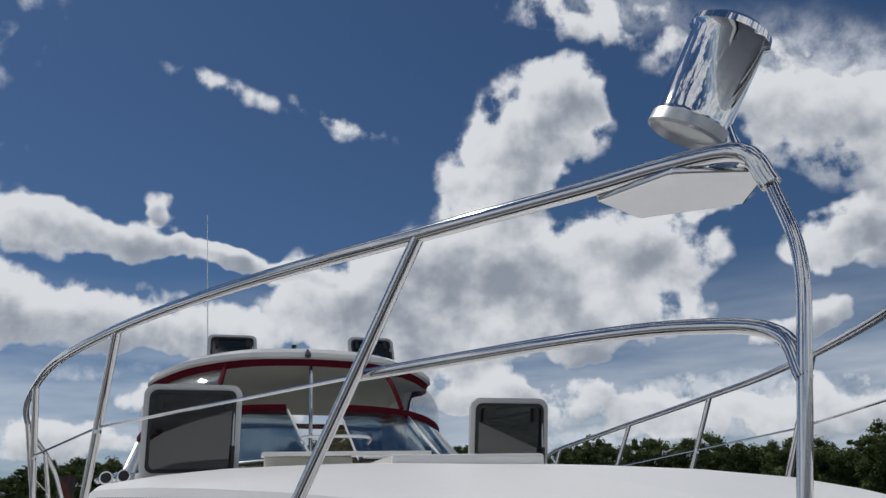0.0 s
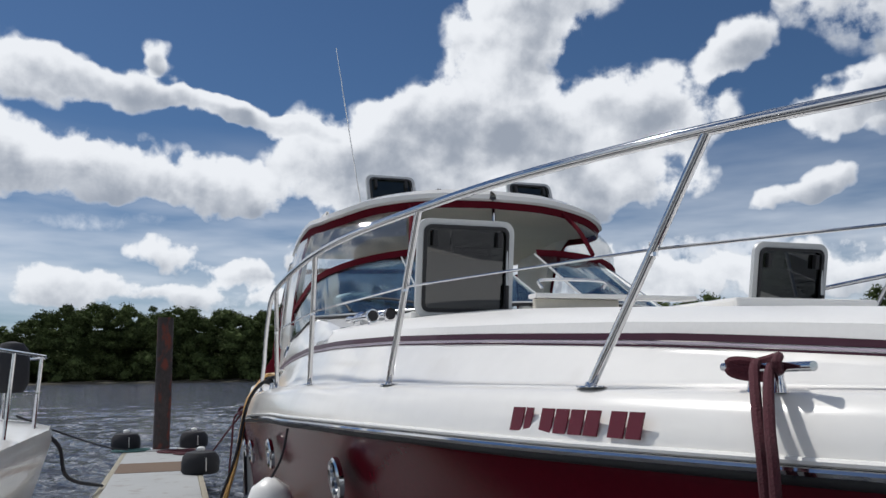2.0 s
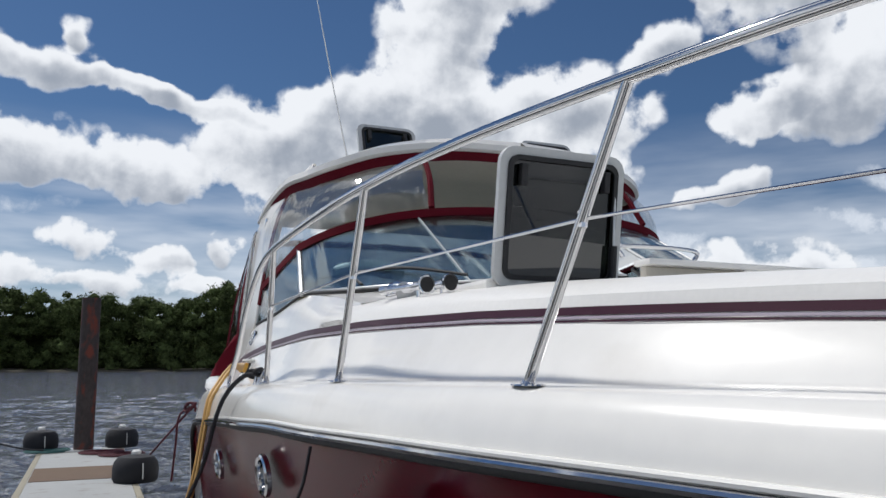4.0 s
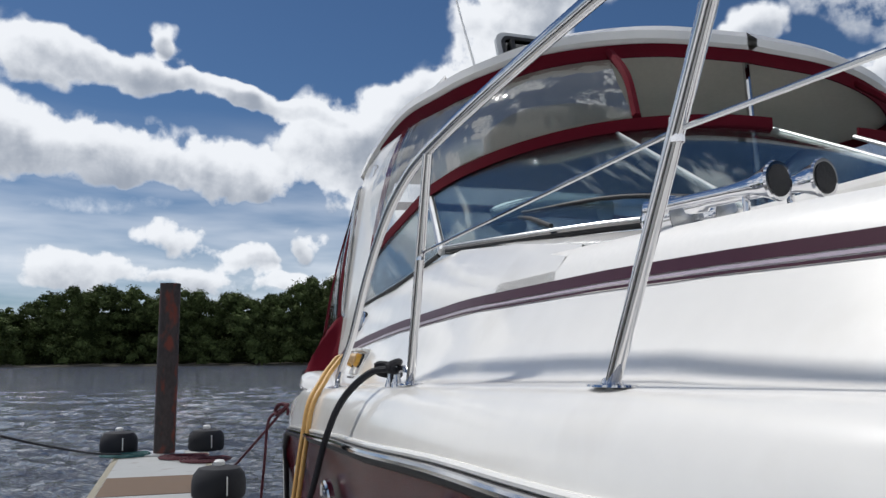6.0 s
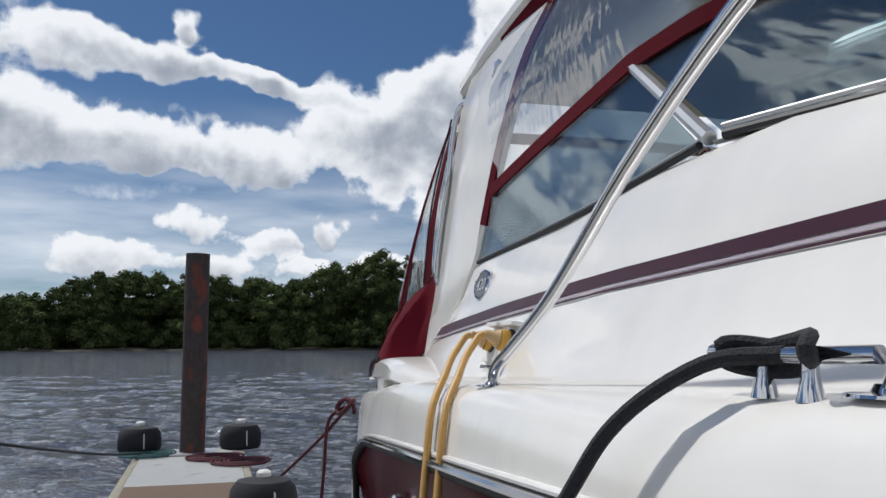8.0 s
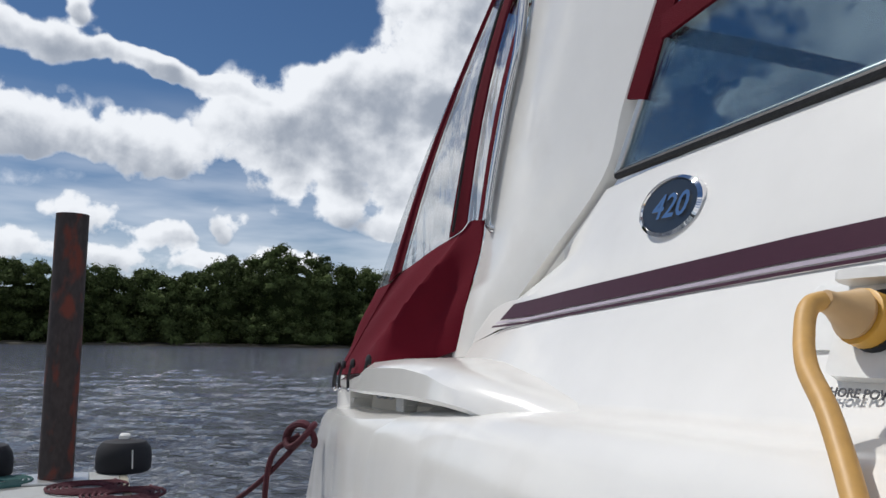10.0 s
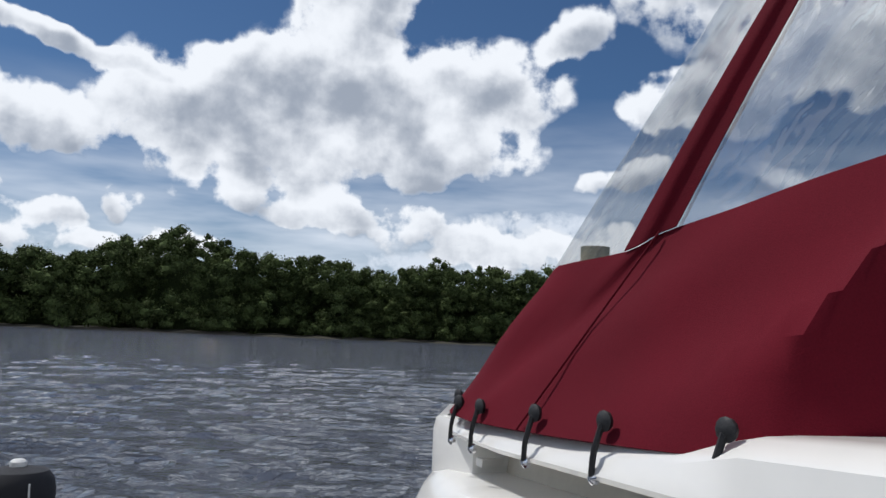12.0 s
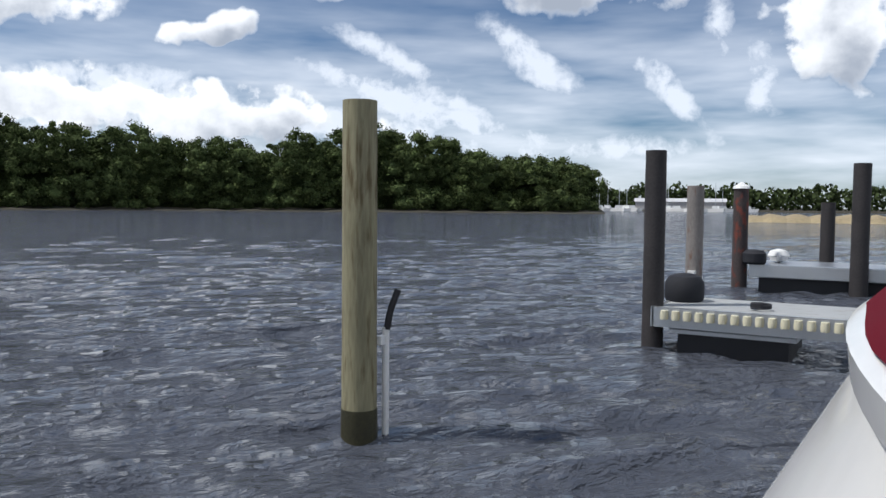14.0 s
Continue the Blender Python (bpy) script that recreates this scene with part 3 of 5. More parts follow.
def z_crown(y): return interp(y, [-0.6, -0.2, 0.2, 0.55, 1.5, 3, 4.5, 5.4], [1.80, 1.825, 1.87, 1.935, 2.06, 2.19, 2.30, 2.36])


yacht = group_at("motor_yacht", (XC, 5.2, 0))
tagged(yacht, "white and maroon motor cruiser with burgundy canvas moored bow-in", "boat")


def side_rows(y, points):
    return [(XC - h, y, z) for h, z in points], [(XC + h, y, z) for h, z in points]


def both_sides(points_of, ys, name, material, label="", smooth=True, thick=0.0):
    """A surface swept along the yacht, on the two sides."""
    for s in (-1, 1):
        rows = [[(XC + s * h, y + rake(y, z), z) for h, z in points_of(y)] for y in ys]
        part(name, sheet(rows, thick=thick), material, yacht, label, smooth)


def rake(y, z):
    """How far the stern slopes aft towards the water."""
    return 0.55 * max(0.0, min(1.0, (y - 10.2) / 0.8)) * max(0.0, 1.56 - z)


def hull_section(y):
    f, zr = foot(y) + 0.13 * min(1, foot(y) / 0.5), z_rub(y)
    k = interp(y, [-0.6, 1, 3, 6, 10], [0.80, 0.55, 0.30, 0.14, 0.10])
    out = []
    for u in (0, 0.03, 0.12, 0.3, 0.55, 0.8, 1.0):
        z = zr * (1 - u) - 0.0
        out.append((max(0.0, f * (1 - k * u ** 0.8) - 0.012 * (u > 0)), z - 0.005))
    out.append((0.02, -0.55))
    return out


def topside(y):
    """The white side from the rub rail to the foot of the rail and up to the stripe."""
    f, zr, zf, zs = foot(y), z_rub(y), z_foot(y), z_stripe(y)
    s = min(1.0, f / 0.75)
    return [(f + 0.13 * s, zr), (f + 0.125 * s, zr + 0.05), (f + 0.108 * s, (zr + zf) / 2), (f + 0.088 * s, zf - 0.055), (f + 0.055 * s, zf - 0.014),
            (f, zf), (f - 0.085 * s, zf + 0.006), (f - 0.112 * s, zf + 0.022), (f - 0.17 * s, zf + 0.022 + 0.45 * max(0.0, zs - 0.04 - zf)), (f - 0.232 * s, zs - 0.045)]


def shoulder(y, fore=False):
    """From the stripe up on to the foredeck, or to the window sill further aft."""
    f, zs = foot(y), z_stripe(y)
    s = min(1.0, f / 0.75)
    a = (f - 0.232 * s, zs - 0.045)
    b = (f - 0.256 * s, zs + 0.035)
    if fore:
        zc = max(z_crown(y), zs + 0.03)
        c = (f - 0.31 * s, zs + 0.035 + 0.28 * (zc - zs - 0.035))
        return [a, b, c, ((f - 0.31 * s) * 0.80, zs + 0.035 + 0.62 * (zc - zs - 0.035)), ((f - 0.31 * s) * 0.55, zs + 0.035 + 0.85 * (zc - zs - 0.035)), ((f - 0.31 * s) * 0.25, zc - 0.008), (0.0, zc)]
    zl = sill(y)[1]
    return [a, b, (f - 0.285, zs + 0.035 + 0.35 * (zl - zs)), (f - 0.325, zs + 0.8 * (zl - zs)), (sill(y)[0], zl), (sill(y)[0] - 0.02, zl - 0.01), (sill(y)[0] - 0.05, zl - 0.3)]


def sill(y):
    return (interp(y, [5.3, 6.0, 6.69, 7.5, 8.62, 9.4], [1.61, 1.595, 1.58, 1.56, 1.51, 1.50]), interp(y, [5.3, 6.0, 6.69, 7.5, 8.66, 9.36], [2.205, 2.30, 2.352, 2.282, 2.247, 1.80]))


bow_ys = [-0.62, -0.56, -0.48, -0.38, -0.25, -0.1, 0.1, 0.4, 0.8, 1.2, 1.7, 2.2, 2.8, 3.4, 4.0, 4.6, 5.2]
aft_ys = [5.81, 6.4, 7.0, 7.6, 8.2, 8.7]
both_sides(hull_section, [*bow_ys, *aft_ys, 9.2, 9.5, 9.75, 9.95], "hull", MAROON, "glossy maroon hull side")
both_sides(topside, [*bow_ys, *aft_ys, 9.1, 9.36], "topside", GEL)
both_sides(lambda y: shoulder(y, True), bow_ys + [5.4, 5.7], "foredeck", GEL_DECK)
both_sides(shoulder, [5.3, *aft_ys, 8.9, 9.15, 9.36], "cabin_side", GEL)

# stripes along the trunk: a plum band over a pale line and a thin dark one
def band(name, lo, hi, material, y0, y1):
    for s in (-1, 1):
        rows = []
        for y in np.linspace(y0, y1, 60):
            f, zs = foot(y), z_stripe(y)
            k = min(1.0, f / 0.75)
            e = min(1.0, (y - y0) / 1.4 + 0.05) if y < 1.6 else 1.0
            e *= interp(y, [0, 3, 6, 9], [0.42, 0.48, 0.68, 0.92])
            w = lambda t: f - (0.232 + 0.024 * t) * k + 0.004
            row = []
            for t in (lo, hi):
                t2 = t if t <= 0.25 else 0.25 + (t - 0.25) * e
                # the aft end is cut on the slant
                row.append((XC + s * w(t2), y + (0.10 * (1 - t) if y > 9 else 0), zs - 0.045 + 0.08 * t2))
            rows.append(row)
        part(name, sheet(rows), material, yacht)


band("stripe", 0.25, 0.86, STRIPE, 0.25, 9.05)
band("pinstripe", 0.12, 0.21, STRIPE_PALE, 0.25, 9.06)
band("lower_pinstripe", 0.0, 0.08, STRIPE, 0.25, 9.07)

# rub rail: black rubber with a polished strip
for s in (-1, 1):
    line = [(XC + s * (foot(y) + 0.135 * min(1, foot(y) / 0.5)), y, z_rub(y)) for y in [*bow_ys, *aft_ys, 9.1, 9.4, 9.65, 9.8, 9.92]]
    line += [(XC + s * (foot(9.96) + 0.13), 9.97, 0.9), (XC + s * (foot(9.96) + 0.11), 9.98, 0.5)]
    part("rub_rail", tube([(x, y, z - 0.006) for x, y, z in line], 0.022, 10, steps=3), RUBBER, yacht, "black rubber rub rail", True)
    part("rub_strip", tube([(x + s * 0.016, y, z + 0.004) for x, y, z in line], 0.012, 8, steps=3), STEEL, yacht, "polished steel rub strip", True)
    part("rub_lip", tube([(x - s * 0.004, y, z + 0.026) for x, y, z in line[:-4]], 0.010, 8, steps=3), GEL, yacht, smooth=True)

# stern quarter: white body with a vent recess under an overhanging coaming
def quarter(y):
    f = foot(y)
    r = min(1.0, max(0.0, (11.02 - y) / 0.5))
    top = interp(y, [8.6, 9.144, 9.67, 10.48, 11], [1.70, 1.65, 1.60, 1.552, 1.52])
    low = interp(y, [9.0, 9.3, 9.8, 9.95, 9.96, 11], [z_rub(9.0), z_rub(9.3), z_rub(9.8), 1.05, 0.32, 0.32])
    f += interp(y, [9.02, 9.34, 9.5], [-0.03, -0.012, 0.0])
    return [(f + 0.13, low), (f + 0.125, low + 0.05), (f + 0.11, top - 0.14), (f + 0.095, top - 0.05), (f + 0.075, top - 0.015), (f + 0.03, top), (f - 0.14, top)]


both_sides(quarter, [9.02, 9.15, 9.3, 9.6, 9.8, 9.95, 9.965, 10.2, 10.5, 10.75, 10.9, 10.98, 11.02], "stern_quarter", GEL)
both_sides(lambda y: [(foot(y) - 0.14, interp(y, [8.6, 11], [1.66, 1.50])), (foot(y) - 0.15, interp(y, [8.6, 11], [1.78, 1.63]))], [8.72, 8.95, 9.3, 9.8, 10.3, 10.7, 10.9], "vent_recess", CREAM, "cream recess of the engine vents")
both_sides(lambda y: [(foot(y) + 0.03, interp(y, [8.6, 11], [1.70, 1.56])), (foot(y) - 0.14, interp(y, [8.6, 11], [1.70, 1.56]))], [8.98, 9.15, 9.3], "vent_ledge", GEL)


def coaming(y):
    f = foot(y)
    zt = interp(y, [8.1, 8.45, 8.67, 8.95, 9.3, 9.75, 10.0, 11], [1.69, 1.725, 1.762, 1.79, 1.80, 1.775, 1.72, 1.675])
    zb = interp(y, [8.1, 8.6, 8.67, 8.78, 9.157, 9.7, 10.46, 11], [1.66, 1.66, 1.69, 1.695, 1.686, 1.664, 1.638, 1.625])
    o = interp(y, [8.1, 8.5, 8.67, 8.8, 9.5, 11], [-0.12, -0.03, 0.058, 0.068, 0.045, 0.035])
    return [(f - 0.16, zb + 0.01), (f + o - 0.012, zb), (f + o, zb + 0.012), (f + o - 0.01, zt - 0.03), (f + o - 0.045, zt - 0.006), (f + o - 0.10, zt), (f - 0.24, zt + 0.004), (f - 0.26, zt + 0.03)]


both_sides(coaming, [8.1, 8.25, 8.4, 8.55, 8.67, 8.8, 8.95, 9.2, 9.5, 9.75, 9.9, 10.2, 10.5, 10.75, 10.9, 11.0], "coaming", GEL)
for s in (-1, 1):
    for y in (9.25, 9.92, 10.07, 10.22, 10.37):
        m = Matrix.Translation((XC + s * (foot(y) - 0.138), y, interp(y, [8.6, 11], [1.735, 1.60]))) @ pose(0, 0, 0, 0, 90 * s, 0)
        part("vent_grille", lathe([(0.035, 0), (0.035, 0.012), (0.028, 0.016), (0.024, 0.006)], (0, 0, 0), 16, axis=m), ALU, yacht, smooth=True)
    bmv = box(XC + s * (foot(9.8) - 0.14) - 0.06, XC + s * (foot(9.8) - 0.14) + 0.06, 9.68, 9.76, 1.60, 1.73)
    part("vent_divider", bmv, GEL, yacht, bevel=0.012)

for s in (-1, 1):
    part("quarter_cap", box(XC + min(s * 0.9, s * 1.5), XC + max(s * 0.9, s * 1.5), 10.84, 11.08, 1.42, 1.675), GEL, yacht, bevel=0.05, smooth=True)

# transom and swim platform
tr = [[(XC + h, 11.0 + 0.21 * (1 - (h / 1.55) ** 2) + rake(11.02, z), z) for h in np.linspace(-1.5, 1.5, 17)] for z in (0.32, 0.8, 1.3, 1.56)]
part("transom", sheet(tr, thick=0.06), GEL, yacht, smooth=True)
tr = [[(XC + h, 11.0 + 0.22 * (1 - (h / 1.55) ** 2) + d, z) for h in np.linspace(-1.48, 1.48, 17)] for d, z in ((-0.2, 1.55), (0.03, 1.57), (0.04, 1.66), (-0.02, 1.70), (-0.25, 1.70))]
part("transom_top", sheet(tr, thick=0.02), GEL, yacht, smooth=True)
outline = [(XC - 1.5, 11.0, 0.40), (XC + 1.5, 11.0, 0.40), (XC + 1.42, 11.75, 0.40), (XC + 1.1, 11.98, 0.40), (XC - 1.1, 11.98, 0.40), (XC - 1.42, 11.75, 0.40)]
part("swim_platform", plate(outline, (0, 0, -1), 0.12), GEL_DECK, yacht, bevel=0.02)
for y, z in ((11.18, 1.05), (11.30, 0.92)):
    part("grab_rail", tube([(XC - 1.42, y - 0.02, z + 0.12), (XC - 1.45, y + 0.14, z + 0.10), (XC - 1.42, y + 0.42, z - 0.28), (XC - 1.38, y + 0.30, z - 0.32)], 0.017), STEEL, yacht, smooth=True)

# ---- windscreen and side windows
BASE = [(0.0, 5.05, 2.37), (0.5, 5.10, 2.36), (0.95, 5.30, 2.33), (1.28, 5.65, 2.325), (1.48, 6.15, 2.335), (1.575, 6.69, 2.36)]
HEAD = [(0.0, 6.13, 2.89), (0.5, 6.15, 2.885), (0.92, 6.29, 2.86), (1.22, 6.55, 2.815), (1.40, 6.88, 2.765), (1.475, 7.2, 2.725)]


def along(line, n=24):
    return smooth_line(line, n)


def mirror(points, s):
    return [(XC + s * p[0], p[1], p[2]) for p in points]


def cut(line, t):
    """A point a share t of the way along a smoothed line."""
    k = t * (len(line) - 1)
    i = min(int(k), len(line) - 2)
    return line[i].lerp(line[i + 1], k - i)


SIDE_BASE = [(1.575, 6.74, 2.352), (1.565, 7.5, 2.284), (1.50, 8.66, 2.25)]
SIDE_HEAD = [(1.478, 7.24, 2.72), (1.485, 7.9, 2.63), (1.485, 8.50, 2.545)]
for s in (-1, 1):
    b0, h0 = along(BASE, 12), along(HEAD, 12)
    lo, hi = [cut(b0, t) for t in np.linspace(0.07, 0.985, 30)], [cut(h0, t) for t in np.linspace(0.09, 0.985, 30)]
    glass = part("windscreen", sheet([mirror(lo, s), mirror(hi, s)], thick=0.006), TINT, yacht, "tinted curved windscreen glass", True)
    glass.visible_shadow = False
    for nm, line, rad, mt in (("windscreen_sill", lo, 0.015, RUBBER), ("windscreen_head", hi, 0.012, RUBBER)):
        part(nm, tube(mirror(line, s), rad, 8, curve=False), mt, yacht, smooth=True)
    part("sill_trim", tube(mirror([Vector((p[0] + 0.03, p[1] - 0.03, p[2] + 0.012)) for p in lo], s), 0.006, 6, curve=False), ALU, yacht, smooth=True)
    part("windscreen_post", tube(mirror([cut(b0, 0.07), cut(h0, 0.09)], s), 0.010, 8, curve=False), FRAME_GREY, yacht)
    part("windscreen_mullion", tube(mirror([cut(b0, 0.42), cut(h0, 0.40)], s), 0.007, 8, curve=False), FRAME_GREY, yacht)
    part("side_post", tube(mirror([Vector((1.578, 6.70, 2.36)), Vector((1.478, 7.22, 2.725))], s), 0.02, 8, curve=False), ALU, yacht)
    lo, hi = along(SIDE_BASE, 8), along(SIDE_HEAD, 8)
    glass = part("side_window", sheet([mirror(lo, s), mirror(hi, s)], thick=0.006), TINT, yacht, "tinted side window", True)
    glass.visible_shadow = False
    part("side_window_sill", tube(mirror([Vector((p[0] + 0.004, p[1], p[2])) for p in lo], s), 0.011, 8, curve=False), RUBBER, yacht, smooth=True)
    part("side_window_sill_trim", tube(mirror([Vector((p[0] - 0.01, p[1], p[2] + 0.016)) for p in lo], s), 0.009, 8, curve=False), ALU, yacht, smooth=True)
    part("side_window_end", tube(mirror([lo[-1], hi[-1]], s), 0.014, 8, curve=False), ALU, yacht)
    # burgundy band along the window heads
    heads = [cut(h0, t) for t in np.linspace(0.09, 0.985, 30)] + along(SIDE_HEAD, 8) 
    rows = [mirror([p + Vector((0.012, -0.014, dz)) for p in heads], s) for dz in (-0.012, 0.016, 0.042)]
    part("canvas_band", sheet(rows, thick=0.01), CANVAS_TRIM, yacht, "burgundy canvas band", True)

# white apron between the window foot and the trunk side
for s in (-1, 1):
    line = [p for p in along(BASE, 12) if p.y > 5.28]
    rows = [[(XC + s * (p.x - 0.02), p.y + 0.02, p.z - 0.012), (XC + s * (p.x * 0.5 + sill(p.y)[0] * 0.5), p.y, (p.z + sill(p.y)[1]) / 2 - 0.004), (XC + s * sill(p.y)[0], p.y, sill(p.y)[1] - 0.002)] for p in line]
    part("windscreen_apron", sheet(rows), GEL, yacht, smooth=True)

# wipers
for s in (-1,):
    part("wiper", tube([(XC - 1.42, 5.9, 2.36), (XC - 1.41, 6.2, 2.44), (XC - 1.47, 6.65, 2.47)], 0.009), RUBBER, yacht)
    part("wiper", tube([(XC - 1.0, 5.36, 2.38), (XC - 1.22, 5.75, 2.45), (XC - 1.40, 6.2, 2.46)], 0.009), RUBBER, yacht)

# ---- hard top and arch
def roof_edge(n=40):
    """Half of the outline of the hard top, from the front to the aft end."""
    return smooth_line([(0.0, 6.52, 3.47), (0.55, 6.56, 3.455), (1.02, 6.70, 3.40), (1.30, 6.93, 3.33), (1.40, 7.3, 3.33), (1.43, 7.9, 3.38), (1.43, 8.6, 3.34), (1.40, 9.2, 3.28)], 6)


edge = roof_edge()
for s in (-1, 1):
    rows = []
    for p in edge:
        zc = interp(p.y, [6.5, 7.2, 8.2, 9.2], [3.475, 3.575, 3.60, 3.50])
        mid = [(XC, p.y if p.y > 6.6 else 6.52, zc)]
        row = [Vector((XC + s * p.x, p.y, p.z - 0.055)), Vector((XC + s * (p.x + 0.03), p.y - 0.02, p.z - 0.03)), Vector((XC + s * (p.x + 0.028), p.y - 0.02, p.z + 0.012)), Vector((XC + s * (p.x * 0.955), p.y + 0.02, p.z + 0.055))]
        for u in (0.8, 0.6, 0.4, 0.2, 0.0):
            yy = p.y + (0.06 if p.y < 6.9 else 0.0)
            row.append(Vector((XC + s * p.x * u, yy, p.z + 0.055 + (zc - p.z - 0.055) * (1 - u ** 2.2))))
        rows.append(row)
    part("hard_top", sheet(rows), GEL, yacht, "white fibreglass hard top", True)
    rows = [[Vector((XC + s * p.x * u, p.y + 0.03, p.z - 0.05 + 0.02 * (1 - u))) for u in (1, 0.66, 0.33, 0)] for p in edge]
    part("headliner", sheet(rows), CREAM, yacht, smooth=True)
    rows = [[(XC + s * (p.x + 0.006), p.y - 0.008, p.z - 0.05), (XC + s * (p.x - 0.004), p.y, p.z - 0.075), (XC + s * (p.x - 0.012), p.y, p.z - 0.115)] for p in edge[:36]]
    part("canvas_edge", sheet(rows, thick=0.01), CANVAS_TRIM, yacht, "burgundy canvas binding", True)
    # clear vinyl between the window heads and the roof
    heads = [cut(along(HEAD, 12), t) for t in np.linspace(0.36, 0.985, 22)] + along(SIDE_HEAD, 6)
    tops = [cut(edge, t) for t in np.linspace(0.20, 0.86, len(heads))]
    rows = []
    for k in range(7):
        u = k / 6
        rows.append([(XC + s * (a.x + (b.x - 0.008 - a.x) * u + 0.05 * math.sin(math.pi * u)), a.y + (b.y - a.y) * u - 0.04 * math.sin(math.pi * u), a.z + 0.06 + (b.z - 0.1 - a.z - 0.06) * u) for a, b in zip(heads, tops)])
    vin = part("clear_panel", sheet(rows), VINYL, yacht, "clear vinyl front panel", True)
    vin.visible_shadow = False
    a, b = heads[0], tops[0]
    part("panel_edge", tube([(XC + s * a.x, a.y - 0.02, a.z + 0.05), (XC + s * (a.x + b.x) / 2, (a.y + b.y) / 2 - 0.05, (a.z + b.z) / 2), (XC + s * b.x, b.y, b.z - 0.08)], 0.022, 6), CANVAS_TRIM, yacht)
    # arch leg: a curved white blade from the roof down to the side deck
    front = smooth_line([(9.36, 1.80), (9.0, 2.04), (8.68, 2.25), (8.60, 2.42), (8.50, 2.62), (8.34, 2.90), (8.10, 3.16), (7.75, 3.32), (7.3, 3.345)], 5)
    back = smooth_line([(9.58, 1.79), (9.50, 1.96), (9.42, 2.12), (9.35, 2.35), (9.25, 2.62), (9.18, 2.90), (9.12, 3.14), (8.95, 3.32), (8.5, 3.42)], 5)
    def half(y, z):
        return interp(z, [1.79, 2.25, 2.7, 3.1, 3.3, 3.45], [1.53, 1.515, 1.49, 1.455, 1.42, 1.37])
    rows = []
    for (fy, fz, *_), (by, bz, *_) in zip([(p.x, p.y) for p in [Vector((*q, 0)) if len(q) == 2 else q for q in front]], [(p.x, p.y) for p in [Vector((*q, 0)) if len(q) == 2 else q for q in back]]):
        row = []
        for u in (0, 0.04, 0.5, 0.92, 1.0):
            y, z = fy + (by - fy) * u, fz + (bz - fz) * u
            bulge = 0.02 * math.sin(math.pi * min(1, max(0, u))) - (0.03 if u in (0, 1.0) else 0)
            row.append((XC + s * (half(y, z) + bulge), y, z))
        rows.append(row)
    part("arch_leg", sheet(rows, thick=0.07), GEL, yacht, "white radar arch leg", True)
    rows = [[(XC + s * (half(p.x, p.y) - 0.012), p.x - 0.045, p.y - 0.01), (XC + s * (half(p.x, p.y) - 0.004), p.x + 0.01, p.y + 0.005)] for p in [Vector((*q, 0)) if len(q) == 2 else q for q in front][15:]]
    part("arch_canvas_edge", sheet(rows, thick=0.012), CANVAS_TRIM, yacht, smooth=True)
    part("arch_handrail", tube([(XC + s * 1.49, 9.26, 2.20), (XC + s * 1.53, 9.30, 2.23), (XC + s * 1.515, 9.23, 2.54), (XC + s * 1.505, 9.16, 2.74), (XC + s * 1.485, 9.14, 2.98), (XC + s * 1.455, 9.11, 3.13), (XC + s * 1.42, 9.05, 3.15)], 0.016, 10), STEEL, yacht, "polished arch handrail", True)
    m = Matrix(((0, 0, s, XC + s * (1.475)), (s * 1.0, 0, 0, 8.42), (0, 1, 0, 3.10), (0, 0, 0, 1)))
    part("arch_emblem", plate([(-0.06, 0, 0), (0.0, 0.03, 0), (0.07, 0.035, 0), (0.03, 0.06, 0), (0.0, 0.055, 0), (-0.03, 0.07, 0), (-0.02, 0.04, 0)], (0, 0, 1), 0.008), CHROME, yacht, "chrome emblem", matrix=m @ Matrix.Translation((0, 0, 0.012)))

# roof hatches, open and tilted up
def hatch(name, w, h, m, label, group=""):
    """A framed smoked hatch lid in x and y round its middle, with catches and a stay."""
    g = new(name)
    o, i, i2 = rounded(w, h, 0.07), rounded(w - 0.075, h - 0.075, 0.045), rounded(w - 0.10, h - 0.10, 0.04)
    part("frame", frame_ring(o, i, 0.028), FRAME_GREY, g, "", True)
    part("seal", frame_ring(rounded(w - 0.07, h - 0.07, 0.047), rounded(w - 0.11, h - 0.11, 0.035), 0.012, None), RUBBER, g, matrix=Matrix.Translation((0, 0, 0.027)))
    pane = part("pane", plate(i, (0, 0, 1), 0.010), SMOKE, g, "smoked acrylic pane", matrix=Matrix.Translation((0, 0, 0.008)))
    for sx in (-1, 1):
        bmh = box(sx * (w / 2 - 0.10) - 0.014, sx * (w / 2 - 0.10) + 0.014, h / 2 - 0.16, h / 2 - 0.07, 0.02, 0.055)
        part("catch", bmh, RUBBER, g, "black catch", bevel=0.006)
        part("hinge", box(sx * (w / 2 - 0.14) - 0.03, sx * (w / 2 - 0.14) + 0.03, -h / 2 - 0.02, -h / 2 + 0.03, -0.006, 0.03), ALU, g, bevel=0.005)
    part("stay", tube([(w / 2 - 0.045, h / 2 - 0.12, 0.03), (w / 2 - 0.045, -h / 2 + 0.16, 0.05)], 0.006, 6), ALU, g)
    part("stay_sleeve", tube([(w / 2 - 0.045, -h / 2 + 0.2, 0.05), (w / 2 - 0.045, -h / 2 + 0.02, 0.055)], 0.014, 8), RUBBER, g)
    g.matrix_basis = m
    return tagged(g, label, "hatch", group)


def leaning(x, y, z, w, tilt):
    """The pose of a lid whose lower edge's middle is given; it faces -y, leaning by tilt degrees."""
    return Matrix.Translation((x, y, z)) @ pose(0, 0, 0, 90 + tilt, 0, 0)


